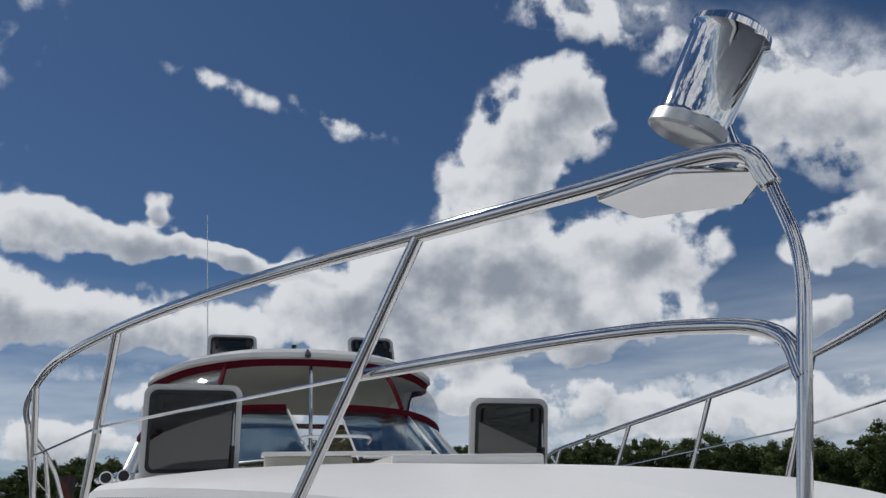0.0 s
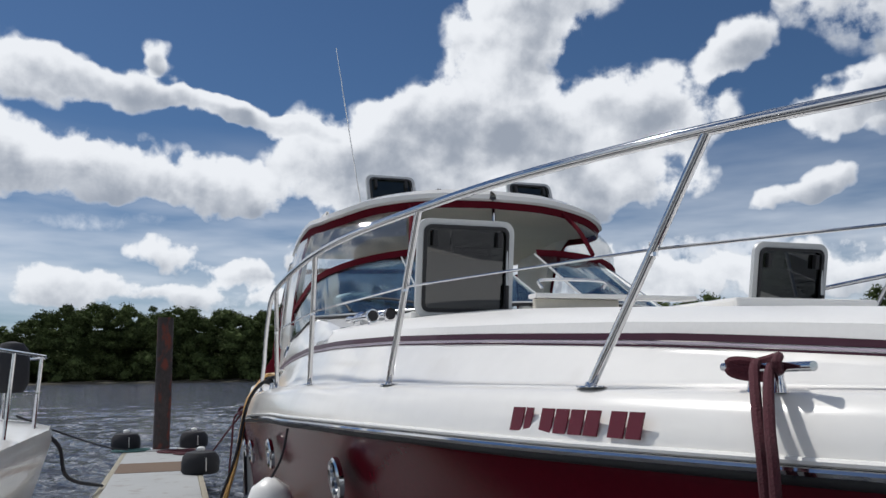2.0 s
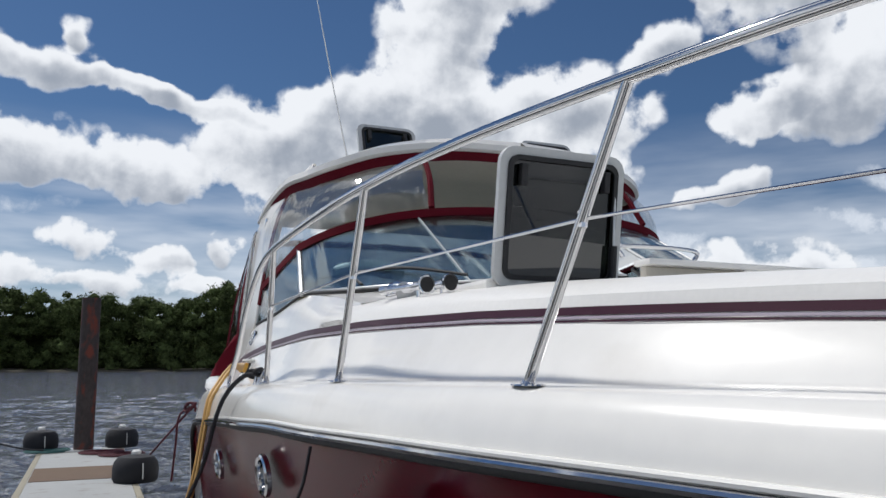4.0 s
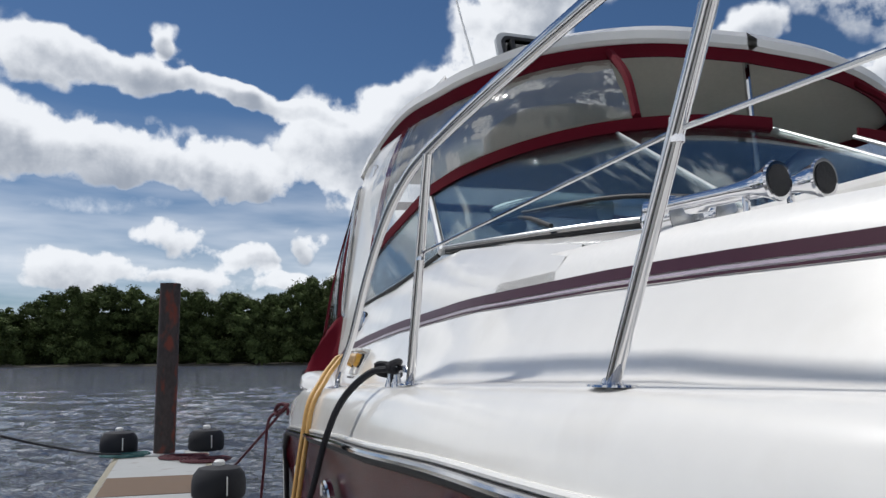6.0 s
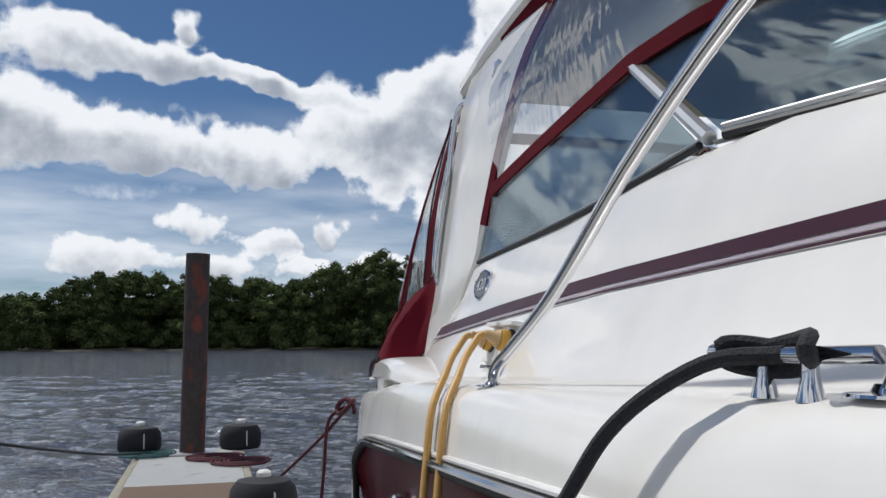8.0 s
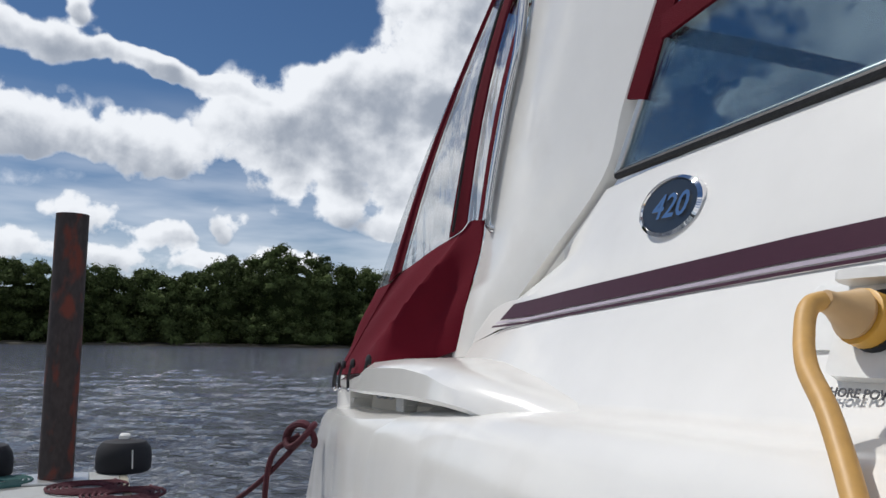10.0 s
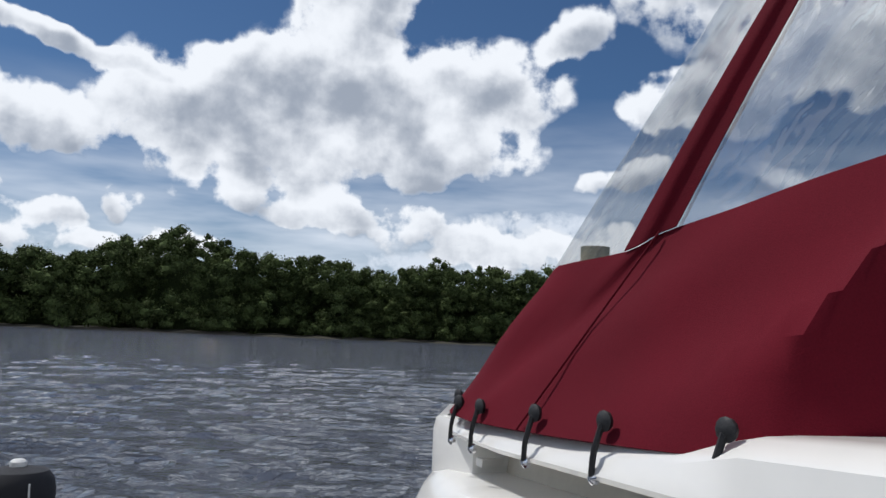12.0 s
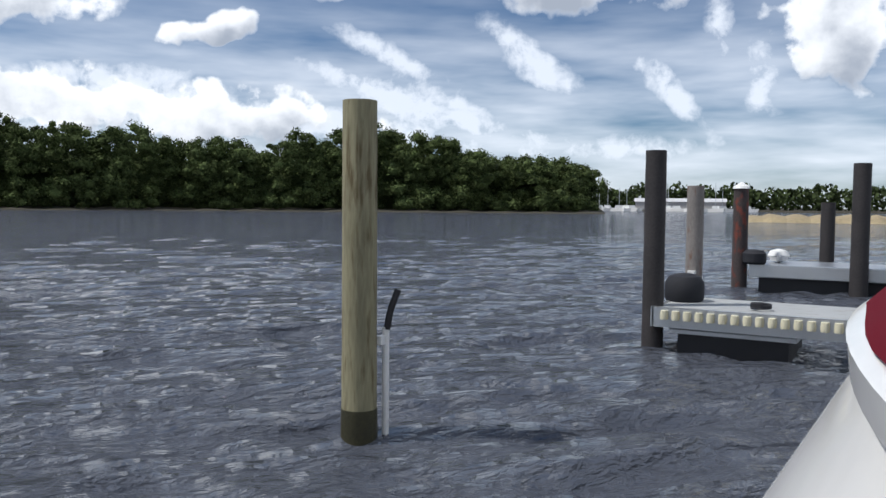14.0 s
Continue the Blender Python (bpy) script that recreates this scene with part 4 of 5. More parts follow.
hatch("deck_hatch", 0.60, 0.58, leaning(3.585, 4.33, 2.50, 0.6, 9), "open smoked-acrylic deck hatch with grey rounded frame", "open deck hatches")
hatch("deck_hatch", 0.56, 0.52, leaning(5.61, 3.99, 2.42, 0.6, 12), "open smoked-acrylic deck hatch with grey rounded frame", "open deck hatches")
hatch("roof_hatch", 0.52, 0.40, leaning(4.02, 7.72, 3.715, 0.5, -20), "open smoked hatch in the hard top", "open roof hatches")
hatch("roof_hatch", 0.52, 0.40, leaning(5.53, 7.62, 3.715, 0.5, -20), "open smoked hatch in the hard top", "open roof hatches")
for x, y in ((3.585, 4.42), (5.61, 4.08)):
    part("hatch_coaming", box(x - 0.32, x + 0.32, y - 0.05, y + 0.55, 2.10, 2.25), GEL, yacht, bevel=0.02)

# raised white lid at the middle of the foredeck
lid = part("companion_lid", box(XC - 0.62, XC + 0.52, 4.30, 4.42, 2.335, 2.365), GEL, yacht, "white lid edge on brackets", bevel=0.01)
part("lid_bracket", box(XC - 0.60, XC - 0.02, 4.36, 4.40, 2.27, 2.335), CREAM, yacht, bevel=0.008)
part("centre_hatch", box(XC - 0.05, XC + 0.85, 3.2, 4.1, 2.15, 2.25), GEL, yacht, "low white hatch surround", bevel=0.02)
part("ledge_rail", tube([(XC - 0.25, 5.0, 2.47), (XC - 0.24, 5.0, 2.53), (XC + 0.22, 5.0, 2.53), (XC + 0.23, 5.0, 2.47)], 0.012), STEEL, yacht)

# radar dome, its light, and the whip antenna
dome = group_at("radar_dome", (XC + 0.08, 8.2, 3.58))
tagged(dome, "cream radar dome on the hard top", "radar")
part("base", lathe([(0.20, 0), (0.27, 0.02), (0.27, 0.05)], (XC + 0.08, 8.2, 3.58), 32), WHITEPL, dome, smooth=True)
part("cover", lathe([(0.275, 0.05), (0.275, 0.13), (0.262, 0.16), (0.22, 0.19), (0.12, 0.205), (0.01, 0.21)], (XC + 0.08, 8.2, 3.58), 32), mat("cream_dome", (0.70, 0.66, 0.54), 0.4, var=0.04), dome, smooth=True)
part("printed_bar", box(XC - 0.12, XC + 0.05, 7.924, 7.93, 3.655, 3.685), INK, dome)
lamp = group_at("anchor_light", (XC + 0.14, 8.5, 3.6))
tagged(lamp, "small black and clear anchor light on a stem", "navigation light")
part("stem", tube([(XC + 0.14, 8.5, 3.58), (XC + 0.14, 8.5, 3.88)], 0.014), WHITEPL, lamp)
part("body", lathe([(0.03, 0), (0.03, 0.03), (0.026, 0.035), (0.026, 0.085), (0.03, 0.09), (0.03, 0.12), (0.01, 0.125)], (XC + 0.14, 8.5, 3.86), 16), RUBBER, lamp, smooth=True)
ant = group_at("whip_antenna", (3.79, 8.06, 3.56))
tagged(ant, "thin white whip antenna on the hard top", "antenna")
part("whip", tube([(3.79, 8.06, 3.60), (3.76, 8.5, 4.45), (3.71, 9.18, 5.84)], 0.009, 6, r_end=0.0035), WHITEPL, ant)
part("mount", lathe([(0.028, -0.04), (0.028, 0.05), (0.016, 0.10), (0.012, 0.12)], (3.79, 8.06, 3.56), 12), CHROME, ant, smooth=True)

# ---- interior, as it shows through the glass
rows = [[(XC + h, y, z) for h in np.linspace(-w, w, 9)] for y, z, w in ((5.3, 2.30, 0.75), (5.7, 2.28, 1.15), (6.2, 2.27, 1.38), (6.7, 2.24, 1.45), (6.8, 1.9, 1.45))]
part("dashboard", sheet(rows, thick=0.03), DASH, yacht, "dark dashboard", True)
part("cockpit_floor", box(XC - 1.5, XC + 1.5, 5.6, 10.9, 1.0, 1.1), TANSEAT, yacht)
helm = group_at("helm_seat", (XC - 0.75, 7.75, 1.1))
tagged(helm, "pale blue-white helm seat behind the windscreen", "seat")
for nm, bx in (("cushion", (-1.25, -0.25, 7.45, 8.05, 1.7, 1.95)), ("backrest", (-1.25, -0.25, 7.95, 8.2, 1.85, 2.42)), ("pedestal", (-0.95, -0.55, 7.55, 7.95, 1.1, 1.7))):
    x0, x1, *rest = bx
    part(nm, box(XC + x0, XC + x1, *rest), SEAT, helm, bevel=0.07, smooth=True)
lounge = group_at("cockpit_lounge", (XC + 0.8, 7.8, 1.1))
tagged(lounge, "pale cockpit lounge seat with rounded back", "seat")
part("base", box(XC + 0.35, XC + 1.35, 7.0, 9.3, 1.1, 1.6), SEAT, lounge, bevel=0.05, smooth=True)
part("backrest", box(XC + 1.15, XC + 1.42, 7.0, 9.3, 1.6, 2.25), SEAT, lounge, bevel=0.06, smooth=True)
rail = tube([(XC - 1.36, 6.35, 2.42), (XC - 1.40, 6.45, 2.49), (XC - 1.3, 6.2, 2.50), (XC - 1.2, 5.9, 2.44)], 0.05)
part("dash_towel", rail, SEAT, yacht, "pale teal cloth on the dash", True)
part("roof_support", tube([(XC + 0.05, 6.55, 2.3), (XC + 0.05, 6.62, 3.42)], 0.018), STEEL, yacht)

# ---- aft canvas enclosure
BOT = [(1.53, 9.50, 1.82), (1.60, 9.62, 1.78), (1.70, 9.72, 1.75), (1.74, 9.81, 1.735), (1.715, 10.08, 1.718), (1.68, 10.33, 1.705), (1.625, 10.60, 1.692), (1.585, 10.76, 1.688), (1.46, 10.98, 1.69), (0.9, 11.16, 1.695), (0.0, 11.22, 1.70)]
MIDW = [(1.50, 9.40, 2.24), (1.498, 9.50, 2.25), (1.50, 9.56, 2.225), (1.51, 9.64, 2.205), (1.515, 9.82, 2.175), (1.513, 9.98, 2.145), (1.51, 10.15, 2.117), (1.515, 10.25, 2.085), (1.43, 10.60, 2.07), (0.95, 10.80, 2.07), (0.0, 10.86, 2.07)]
TOPC = [(1.42, 9.10, 3.12), (1.42, 9.22, 3.12), (1.42, 9.265, 3.12), (1.42, 9.30, 3.12), (1.41, 9.35, 3.12), (1.41, 9.38, 3.12), (1.40, 9.42, 3.12), (1.40, 9.45, 3.12), (1.30, 9.60, 3.14), (0.9, 9.66, 3.18), (0.0, 9.68, 3.20)]
for s in (-1, 1):
    rows = []
    for k in range(9):
        u = k / 8
        row = []
        for i, (a, b) in enumerate(zip(smooth_line(BOT, 4), smooth_line(MIDW, 4))):
            fold = 0.012 * math.sin(math.pi * u) * math.sin(i * 0.55 + u * 5.0) + 0.03 * math.sin(math.pi * u) * math.exp(-((i - 15 + u * 9) / 1.8) ** 2)
            p = a.lerp(b, u)
            row.append((XC + s * (p.x + fold), p.y, p.z))
        rows.append(row)
    part("canvas_skirt", sheet(rows, thick=0.006), CANVAS, yacht, "burgundy canvas skirt of the aft enclosure", True)
    mid, top = smooth_line(MIDW, 4), smooth_line(TOPC, 4)

    def strip(name, i0, i1, material, u0=0.0, u1=1.0, off=0.0, label=""):
        rows = []
        for k in range(9):
            u = u0 + (u1 - u0) * k / 8
            rows.append([(XC + s * (mid[i].lerp(top[i], u).x + off + 0.03 * math.sin(math.pi * u)), mid[i].lerp(top[i], u).y + (off if i > 30 else 0), mid[i].lerp(top[i], u).z) for i in range(i0, i1 + 1)])
        ob = part(name, sheet(rows, thick=0.003 if material is not VINYL else 0.0), material, yacht, label, True)
        return ob

    for i0, i1 in ((1, 5), (12, 23), (28, 40)):
        strip("clear_panel", i0, i1, VINYL, label="clear vinyl aft window").visible_shadow = False
    for i0, i1 in ((0, 1), (5, 12), (23, 28)):
        strip("canvas_strip", i0, i1, CANVAS_TRIM, off=0.004, label="burgundy canvas seam strip")
    strip("canvas_strip", 0, 40, CANVAS_TRIM, 0.95, 1.0, 0.006)
    part("zip", tube([(XC + s * (p.x + 0.028), p.y, p.z) for p in (mid[9], mid[9].lerp(top[9], 0.5) + Vector((0.03, 0, 0)), top[9])], 0.005, 6), RUBBER, yacht)
    part("seam", tube([(XC + s * (p.x + 0.012), p.y, p.z) for p in (smooth_line(BOT, 4)[21], mid[24])], 0.0025, 6), CANVAS_TRIM, yacht)
    # hooks with elastic loops along the lower edge
    for y, h, z in ((9.79, 1.742, 1.742), (10.08, 1.71, 1.722), (10.33, 1.672, 1.71), (10.625, 1.612, 1.695), (10.82, 1.55, 1.688), (11.0, 1.44, 1.69)):
        hook = part("toggle", lathe([(0.007, 0), (0.017, 0.004), (0.019, 0.012), (0.010, 0.018)], (0, 0, 0), 12, axis=Matrix.Translation((XC + s * h, y, z + 0.035)) @ pose(0, 0, 0, 0, 90 * s, 0)), RUBBER, yacht, "black canvas toggle", True)
        part("loop", tube([(XC + s * (h + 0.015), y, z + 0.03), (XC + s * (h + 0.022), y + 0.012, z - 0.02), (XC + s * (h + 0.02), y + 0.02, z - 0.062)], 0.006, 6), RUBBER, hook)
        part("stud", lathe([(0.012, 0), (0.012, 0.008), (0.005, 0.014)], (0, 0, 0), 10, axis=Matrix.Translation((XC + s * (h + 0.01), y + 0.02, z - 0.066)) @ pose(0, 0, 0, 0, 90 * s, 0)), CHROME, hook, smooth=True)

# ---- bow rail
RAIL = [(0.34, -0.20, 2.36), (0.36, -0.17, 2.425), (0.42, -0.06, 2.445), (0.50, 0.08, 2.452), (0.716, 0.41, 2.465), (1.05, 0.95, 2.49), (1.37, 1.594, 2.513), (1.62, 2.25, 2.528), (1.775, 2.873, 2.535), (1.90, 3.5, 2.535),
        (1.98, 4.125, 2.525), (2.02, 4.75, 2.50), (2.036, 5.394, 2.467), (2.035, 5.70, 2.42), (2.02, 6.0, 2.34), (2.0, 6.35, 2.19), (1.97, 6.75, 1.985), (1.95, 7.08, 1.855), (1.94, 7.20, 1.815), (1.936, 7.255, 1.785), (1.935, 7.27, 1.752)]
rails = group_at("bow_rail", (XC, 3.0, 1.85))
tagged(rails, "polished stainless bow rail with wire lifeline", "railing")
for s in (-1, 1):
    part("top_rail", tube(mirror([Vector(p) for p in RAIL], s), 0.0165, 12, steps=5), STEEL, rails, smooth=True)
    part("bow_post", tube(mirror([Vector(p) for p in ((0.34, -0.20, 2.36), (0.345, -0.235, 2.23), (0.366, -0.225, 2.06), (0.388, -0.20, 1.86))], s), 0.0105, 12), STEEL, rails, smooth=True)
    part("mid_rail", tube(mirror([Vector(p) for p in ((0.366, -0.225, 2.06), (0.36, -0.185, 2.13), (0.40, -0.08, 2.165), (0.52, 0.12, 2.185), (0.80, 0.60, 2.2))], s), 0.013, 10), STEEL, rails, smooth=True)
    tops = [(0.716, 0.41, 2.465), (1.37, 1.594, 2.513), (1.775, 2.873, 2.535), (1.98, 4.125, 2.525), (2.036, 5.394, 2.467)]
    feet = [(0.955, 0.79, 1.835), (1.475, 2.084, 1.85), (1.778, 3.344, 1.85), (1.924, 4.608, 1.838), (1.97, 5.813, 1.806)]
    for t, f in zip(tops, feet):
        st = part("stanchion", tube(mirror([Vector(t), Vector(f)], s), 0.0145, 12, curve=False), STEEL, rails, smooth=True)
        part("base_flange", lathe([(0.055, 0.0), (0.053, 0.004), (0.024, 0.006), (0.018, 0.016)], (0, 0, 0), 20, axis=Matrix.Translation((XC + s * f[0], f[1], f[2] - 0.001)) @ Matrix.Diagonal((0.75, 1.15, 1, 1))), STEEL, st, smooth=True)
    part("base_flange", lathe([(0.052, 0.0), (0.05, 0.004), (0.024, 0.006), (0.018, 0.012)], (XC + s * 1.935, 7.27, 1.746), 20), STEEL, rails, smooth=True)
    ms = [Vector(a).lerp(Vector(b), u) for (a, b), u in zip(zip(tops, feet), (0.43, 0.43, 0.42, 0.42, 0.41))]
    ms[0] = Vector((0.80, 0.60, 2.2))
    part("lifeline", tube(mirror(ms, s), 0.0045, 6, curve=False), STEEL, rails, "thin wire lifeline")
    for p in ms[1:]:
        part("wire_clip", lathe([(0.012, -0.02), (0.012, 0.02)], (XC + s * p.x, p.y, p.z), 8), CHROME, rails)

# searchlight on the bow rail with its plate
spot = group_at("bow_searchlight", (XC - 0.33, -0.10, 2.44))
tagged(spot, "chrome cylinder searchlight on the bow rail", "searchlight")
part("mounting_plate", plate([(XC - 0.43, -0.08, 2.432), (XC - 0.485, 0.07, 2.438), (XC - 0.38, 0.10, 2.425), (XC - 0.26, -0.04, 2.41), (XC - 0.31, -0.17, 2.41)], (0, 0, -1), 0.012), STEEL, spot, bevel=0.004)
part("stem", lathe([(0.036, 0), (0.032, 0.012), (0.019, 0.06), (0.011, 0.115), (0.008, 0.12)], (XC - 0.315, -0.085, 2.44), 16), CHROME, spot, smooth=True)
axis = Matrix.Translation((XC - 0.33, -0.09, 2.605)) @ Vector((0.34, -0.38, 0.86)).to_track_quat("Z", "Y").to_matrix().to_4x4() @ Matrix.Scale(0.84, 4)
part("body", lathe([(0.01, 0.135), (0.06, 0.13), (0.083, 0.115), (0.086, 0.10), (0.078, 0.088), (0.076, -0.09), (0.08, -0.10)], (0, 0, 0), 32, axis=axis), CHROME, spot, smooth=True)
part("lens_ring", lathe([(0.082, -0.10), (0.084, -0.125), (0.076, -0.13), (0.07, -0.115)], (0, 0, 0), 32, axis=axis), ALU, spot, smooth=True)

# ---- horns and round light by the windscreen
horns = group_at("deck_horns", (3.1, 4.75, 2.12))
tagged(horns, "pair of chrome trumpet horns on the deck", "horn")
for x, y, z in ((3.09, 4.57, 2.235), (3.195, 4.56, 2.245)):
    bell = part("bell", lathe([(0.040, 0.0), (0.0415, 0.006), (0.034, 0.02), (0.02, 0.06), (0.013, 0.12), (0.012, 0.30), (0.02, 0.31), (0.02, 0.36), (0.008, 0.365)], (0, 0, 0), 24, axis=Matrix.Translation((x, y, z)) @ pose(0, 0, 0, -90, 0, 12)), CHROME, horns, smooth=True)
    part("throat", lathe([(0.033, 0.0), (0.02, 0.03), (0.006, 0.05)], (0, 0, 0), 20, axis=Matrix.Translation((x, y - 0.002, z)) @ pose(0, 0, 0, -90, 0, 12)), RUBBER, bell, smooth=True)
    part("bracket", tube([(x, y + 0.1, z - 0.005), (x, y + 0.1, z - 0.12)], 0.008), CHROME, horns)
lightb = group_at("docking_light", (3.13, 5.0, 2.13))
tagged(lightb, "pair of round chrome docking lights on the deck", "light")
for dx, dy in ((0.0, 0.0), (0.11, -0.03)):
    turn = Matrix.Translation((3.13 + dx, 5.0 + dy, 2.235)) @ pose(0, 0, 0, -90, 0, 20)
    part("housing", lathe([(0.05, -0.03), (0.058, 0.0), (0.055, 0.04), (0.036, 0.07), (0.01, 0.08)], (0, 0, 0), 24, axis=turn), CHROME, lightb, smooth=True)
    part("lens", lathe([(0.05, -0.032), (0.03, -0.042), (0.005, -0.045)], (0, 0, 0), 24, axis=turn), ALU, lightb, smooth=True)
    part("foot", lathe([(0.036, 0), (0.028, 0.02), (0.016, 0.1)], (3.13 + dx, 5.0 + dy, 2.10), 16), CHROME, lightb, smooth=True)

# ---- portlights in the hull
for s in (-1, 1):
    for y, z, r in ((3.76, 1.41, 0.115), (5.39, 1.385, 0.115), (6.9, 1.27, 0.11), (8.3, 1.18, 0.10)):
        m = Matrix.Translation((XC + s * (foot(y) + 0.098), y, z)) @ pose(0, 0, 0, 0, (90 + 6) * s, 0) @ Matrix.Diagonal((0.86, 1.15, 1, 1))
        p = part("portlight", lathe([(r, -0.01), (r, 0.012), (r - 0.012, 0.02), (r - 0.028, 0.014), (r - 0.03, -0.006)], (0, 0, 0), 28, axis=m), STEEL, yacht, "polished oval portlight", True)
        part("pane", lathe([(r - 0.03, 0.0), (0.001, 0.003)], (0, 0, 0), 28, axis=m), PORTGLASS, p)

# ---- registration, badge, shore power
a, b = Vector((3.005, 2.30, 1.715)), Vector((3.185, 1.70, 1.715))
way = (b - a).normalized()
up = (Vector((0.10, 0.05, 1.0)) - way * Vector((0.10, 0.05, 1.0)).dot(way)).normalized()
def panel_pose(o, way, up):
    n = way.cross(up)
    return Matrix(((way.x, up.x, n.x, o.x), (way.y, up.y, n.y, o.y), (way.z, up.z, n.z, o.z), (0, 0, 0, 1)))
mreg = panel_pose(a, way, up)
xpos = 0.0
for w in (0.052, 0.030, 0.0, 0.052, 0.052, 0.052, 0.052, 0.0, 0.055, 0.05):
    if w:
        o = [(xpos, 0, 0), (xpos + w, 0, 0), (xpos + w + 0.016, 0.072, 0), (xpos + 0.016, 0.072, 0)]
        part("registration_bar", plate(o, (0, 0, 1), 0.006), LETTER, yacht, "maroon registration mark", matrix=mreg @ Matrix.Translation((0, 0, 0.003)))
    xpos += (w + 0.011) if w else 0.03

badge = group_at("side_badge", (XC - 1.60, 8.346, 2.137))
tagged(badge, "oval navy and chrome number badge", "badge")
wayb = Vector((0.0, -1.0, 0.0))
upb = Vector((0.22, 0.0, 1.0)).normalized()
mb = panel_pose(Vector((XC - 1.585, 8.365, 2.122)), wayb, upb)
part("rim", lathe([(0.076, -0.012), (0.076, 0.006), (0.068, 0.010), (0.066, 0.004)], (0, 0, 0), 36, axis=mb @ Matrix.Diagonal((1.28, 0.86, 1, 1))), CHROME, badge, smooth=True)
part("face", lathe([(0.066, -0.012), (0.066, 0.0065), (0.001, 0.0075)], (0, 0, 0), 36, axis=mb @ Matrix.Diagonal((1.28, 0.86, 1, 1))), BADGE, badge)
lettering("number", "420", 0.072, 0.002, CHROME, badge, mb @ Matrix.Translation((0.004, -0.026, 0.009)), 0.25, "CENTER", 0.001)

inlet = group_at("shore_power_inlets", (XC - 1.66, 7.8, 1.9))
tagged(inlet, "two white shore power inlets with raised lids and yellow plugs", "power inlet")
PX = XC - 1.712
for y in (7.63, 7.778):
    up2 = Vector((0.46, 0, 1)).normalized()
    mp_ = panel_pose(Vector((PX - 0.012, y, 1.864)), Vector((0, -1, 0)), up2)
    part("plate", plate(rounded(0.125, 0.15, 0.015), (0, 0, 1), 0.022), WHITEPL, inlet, "", matrix=mp_ @ Matrix.Translation((0, 0, 0.002)))
    part("socket", lathe([(0.042, 0.0), (0.042, 0.034), (0.034, 0.036)], (0, 0, 0), 24, axis=mp_), RUBBER, inlet, "black socket ring", True)
    part("lid", plate(rounded(0.125, 0.055, 0.015), (0, 0, 1), 0.014), WHITEPL, inlet, "white flip-up lid", matrix=mp_ @ Matrix.Translation((0, 0.066, 0.036)) @ pose(0, 0, 0, 104, 0, 0), bevel=0.004)
    ax = mp_ @ pose(0, 0, 0, 6, -6, 0) @ Matrix.Diagonal((1, 1, 0.46, 1))
    part("plug", lathe([(0.036, 0.02), (0.038, 0.05), (0.037, 0.12), (0.03, 0.125)], (0, 0, 0), 24, axis=ax), PLUGY, inlet, "yellow plug", True)
    part("collar", lathe([(0.031, 0.125), (0.034, 0.14), (0.026, 0.165), (0.016, 0.21), (0.014, 0.24)], (0, 0, 0), 20, axis=ax), PLUGT, inlet, "tan plug collar", True)
    lettering("shore_power_label", "SHORE POWER", 0.017, 0.0005, INK, inlet, mp_ @ Matrix.Translation((0, -0.100, 0.0185)), 0, "CENTER", 0.0004)
    e = ax @ Vector((0, 0, 0.24))
    cord = group_at("power_cord", (e.x, e.y, 0.66))
    tagged(cord, "yellow shore power cord hanging from its plug", "cable")
    part("cable", tube([e, (e.x - 0.02, e.y + 0.004, e.z - 0.008), (e.x - 0.045, e.y - 0.01, e.z - 0.035), (2.735, e.y - 0.05, 1.82), (2.69, e.y - 0.12, 1.765), (2.615, e.y - 0.22, 1.655), (2.57, e.y - 0.30, 1.45), (2.50, e.y - 0.42, 1.1), (2.36, e.y - 0.55, 0.70), (2.2, e.y - 0.9, 0.677)], 0.0125, 12), CORDY, cord, smooth=True)
third = panel_pose(Vector((XC - 1.70, 7.875, 1.875)), Vector((0, -1, 0)), Vector((0.46, 0, 1)).normalized())
part("tv_inlet", plate(rounded(0.085, 0.10, 0.01), (0, 0, 1), 0.022), WHITEPL, inlet, "white inlet cover", matrix=third, bevel=0.003)
sticker = panel_pose(Vector((PX + 0.022, 7.44, 1.935)), Vector((0, -1, 0)), Vector((0.46, 0, 1)).normalized())
for dx, dy, w, h in ((0, 0, 0.065, 0.009), (0, -0.022, 0.032, 0.004)):
    part("sticker_bar", plate([(dx - w / 2, dy, 0), (dx + w / 2, dy, 0), (dx + w / 2, dy + h, 0), (dx - w / 2, dy + h, 0)], (0, 0, 1), 0.001), INK, inlet, matrix=sticker @ Matrix.Translation((0, 0, 0.012)))

# ---- cleats and mooring lines
def cleat(y, parent_label):
    x, z = XC - foot(y) - 0.02, z_foot(y) + 0.004
    c = group_at("mooring_cleat", (x, y, z))
    tagged(c, "polished steel mooring cleat on the gunwale", "cleat", "gunwale cleats")
    part("horn", tube([(x, y - 0.16, z + 0.052), (x, y - 0.06, z + 0.05), (x, y + 0.06, z + 0.05), (x, y + 0.16, z + 0.052)], 0.012, 10), STEEL, c, smooth=True)
    for d in (-0.045, 0.045):
        part("leg", lathe([(0.02, -0.01), (0.012, 0.02), (0.012, 0.05)], (x, y + d, z), 12), STEEL, c, smooth=True)
    return x, z


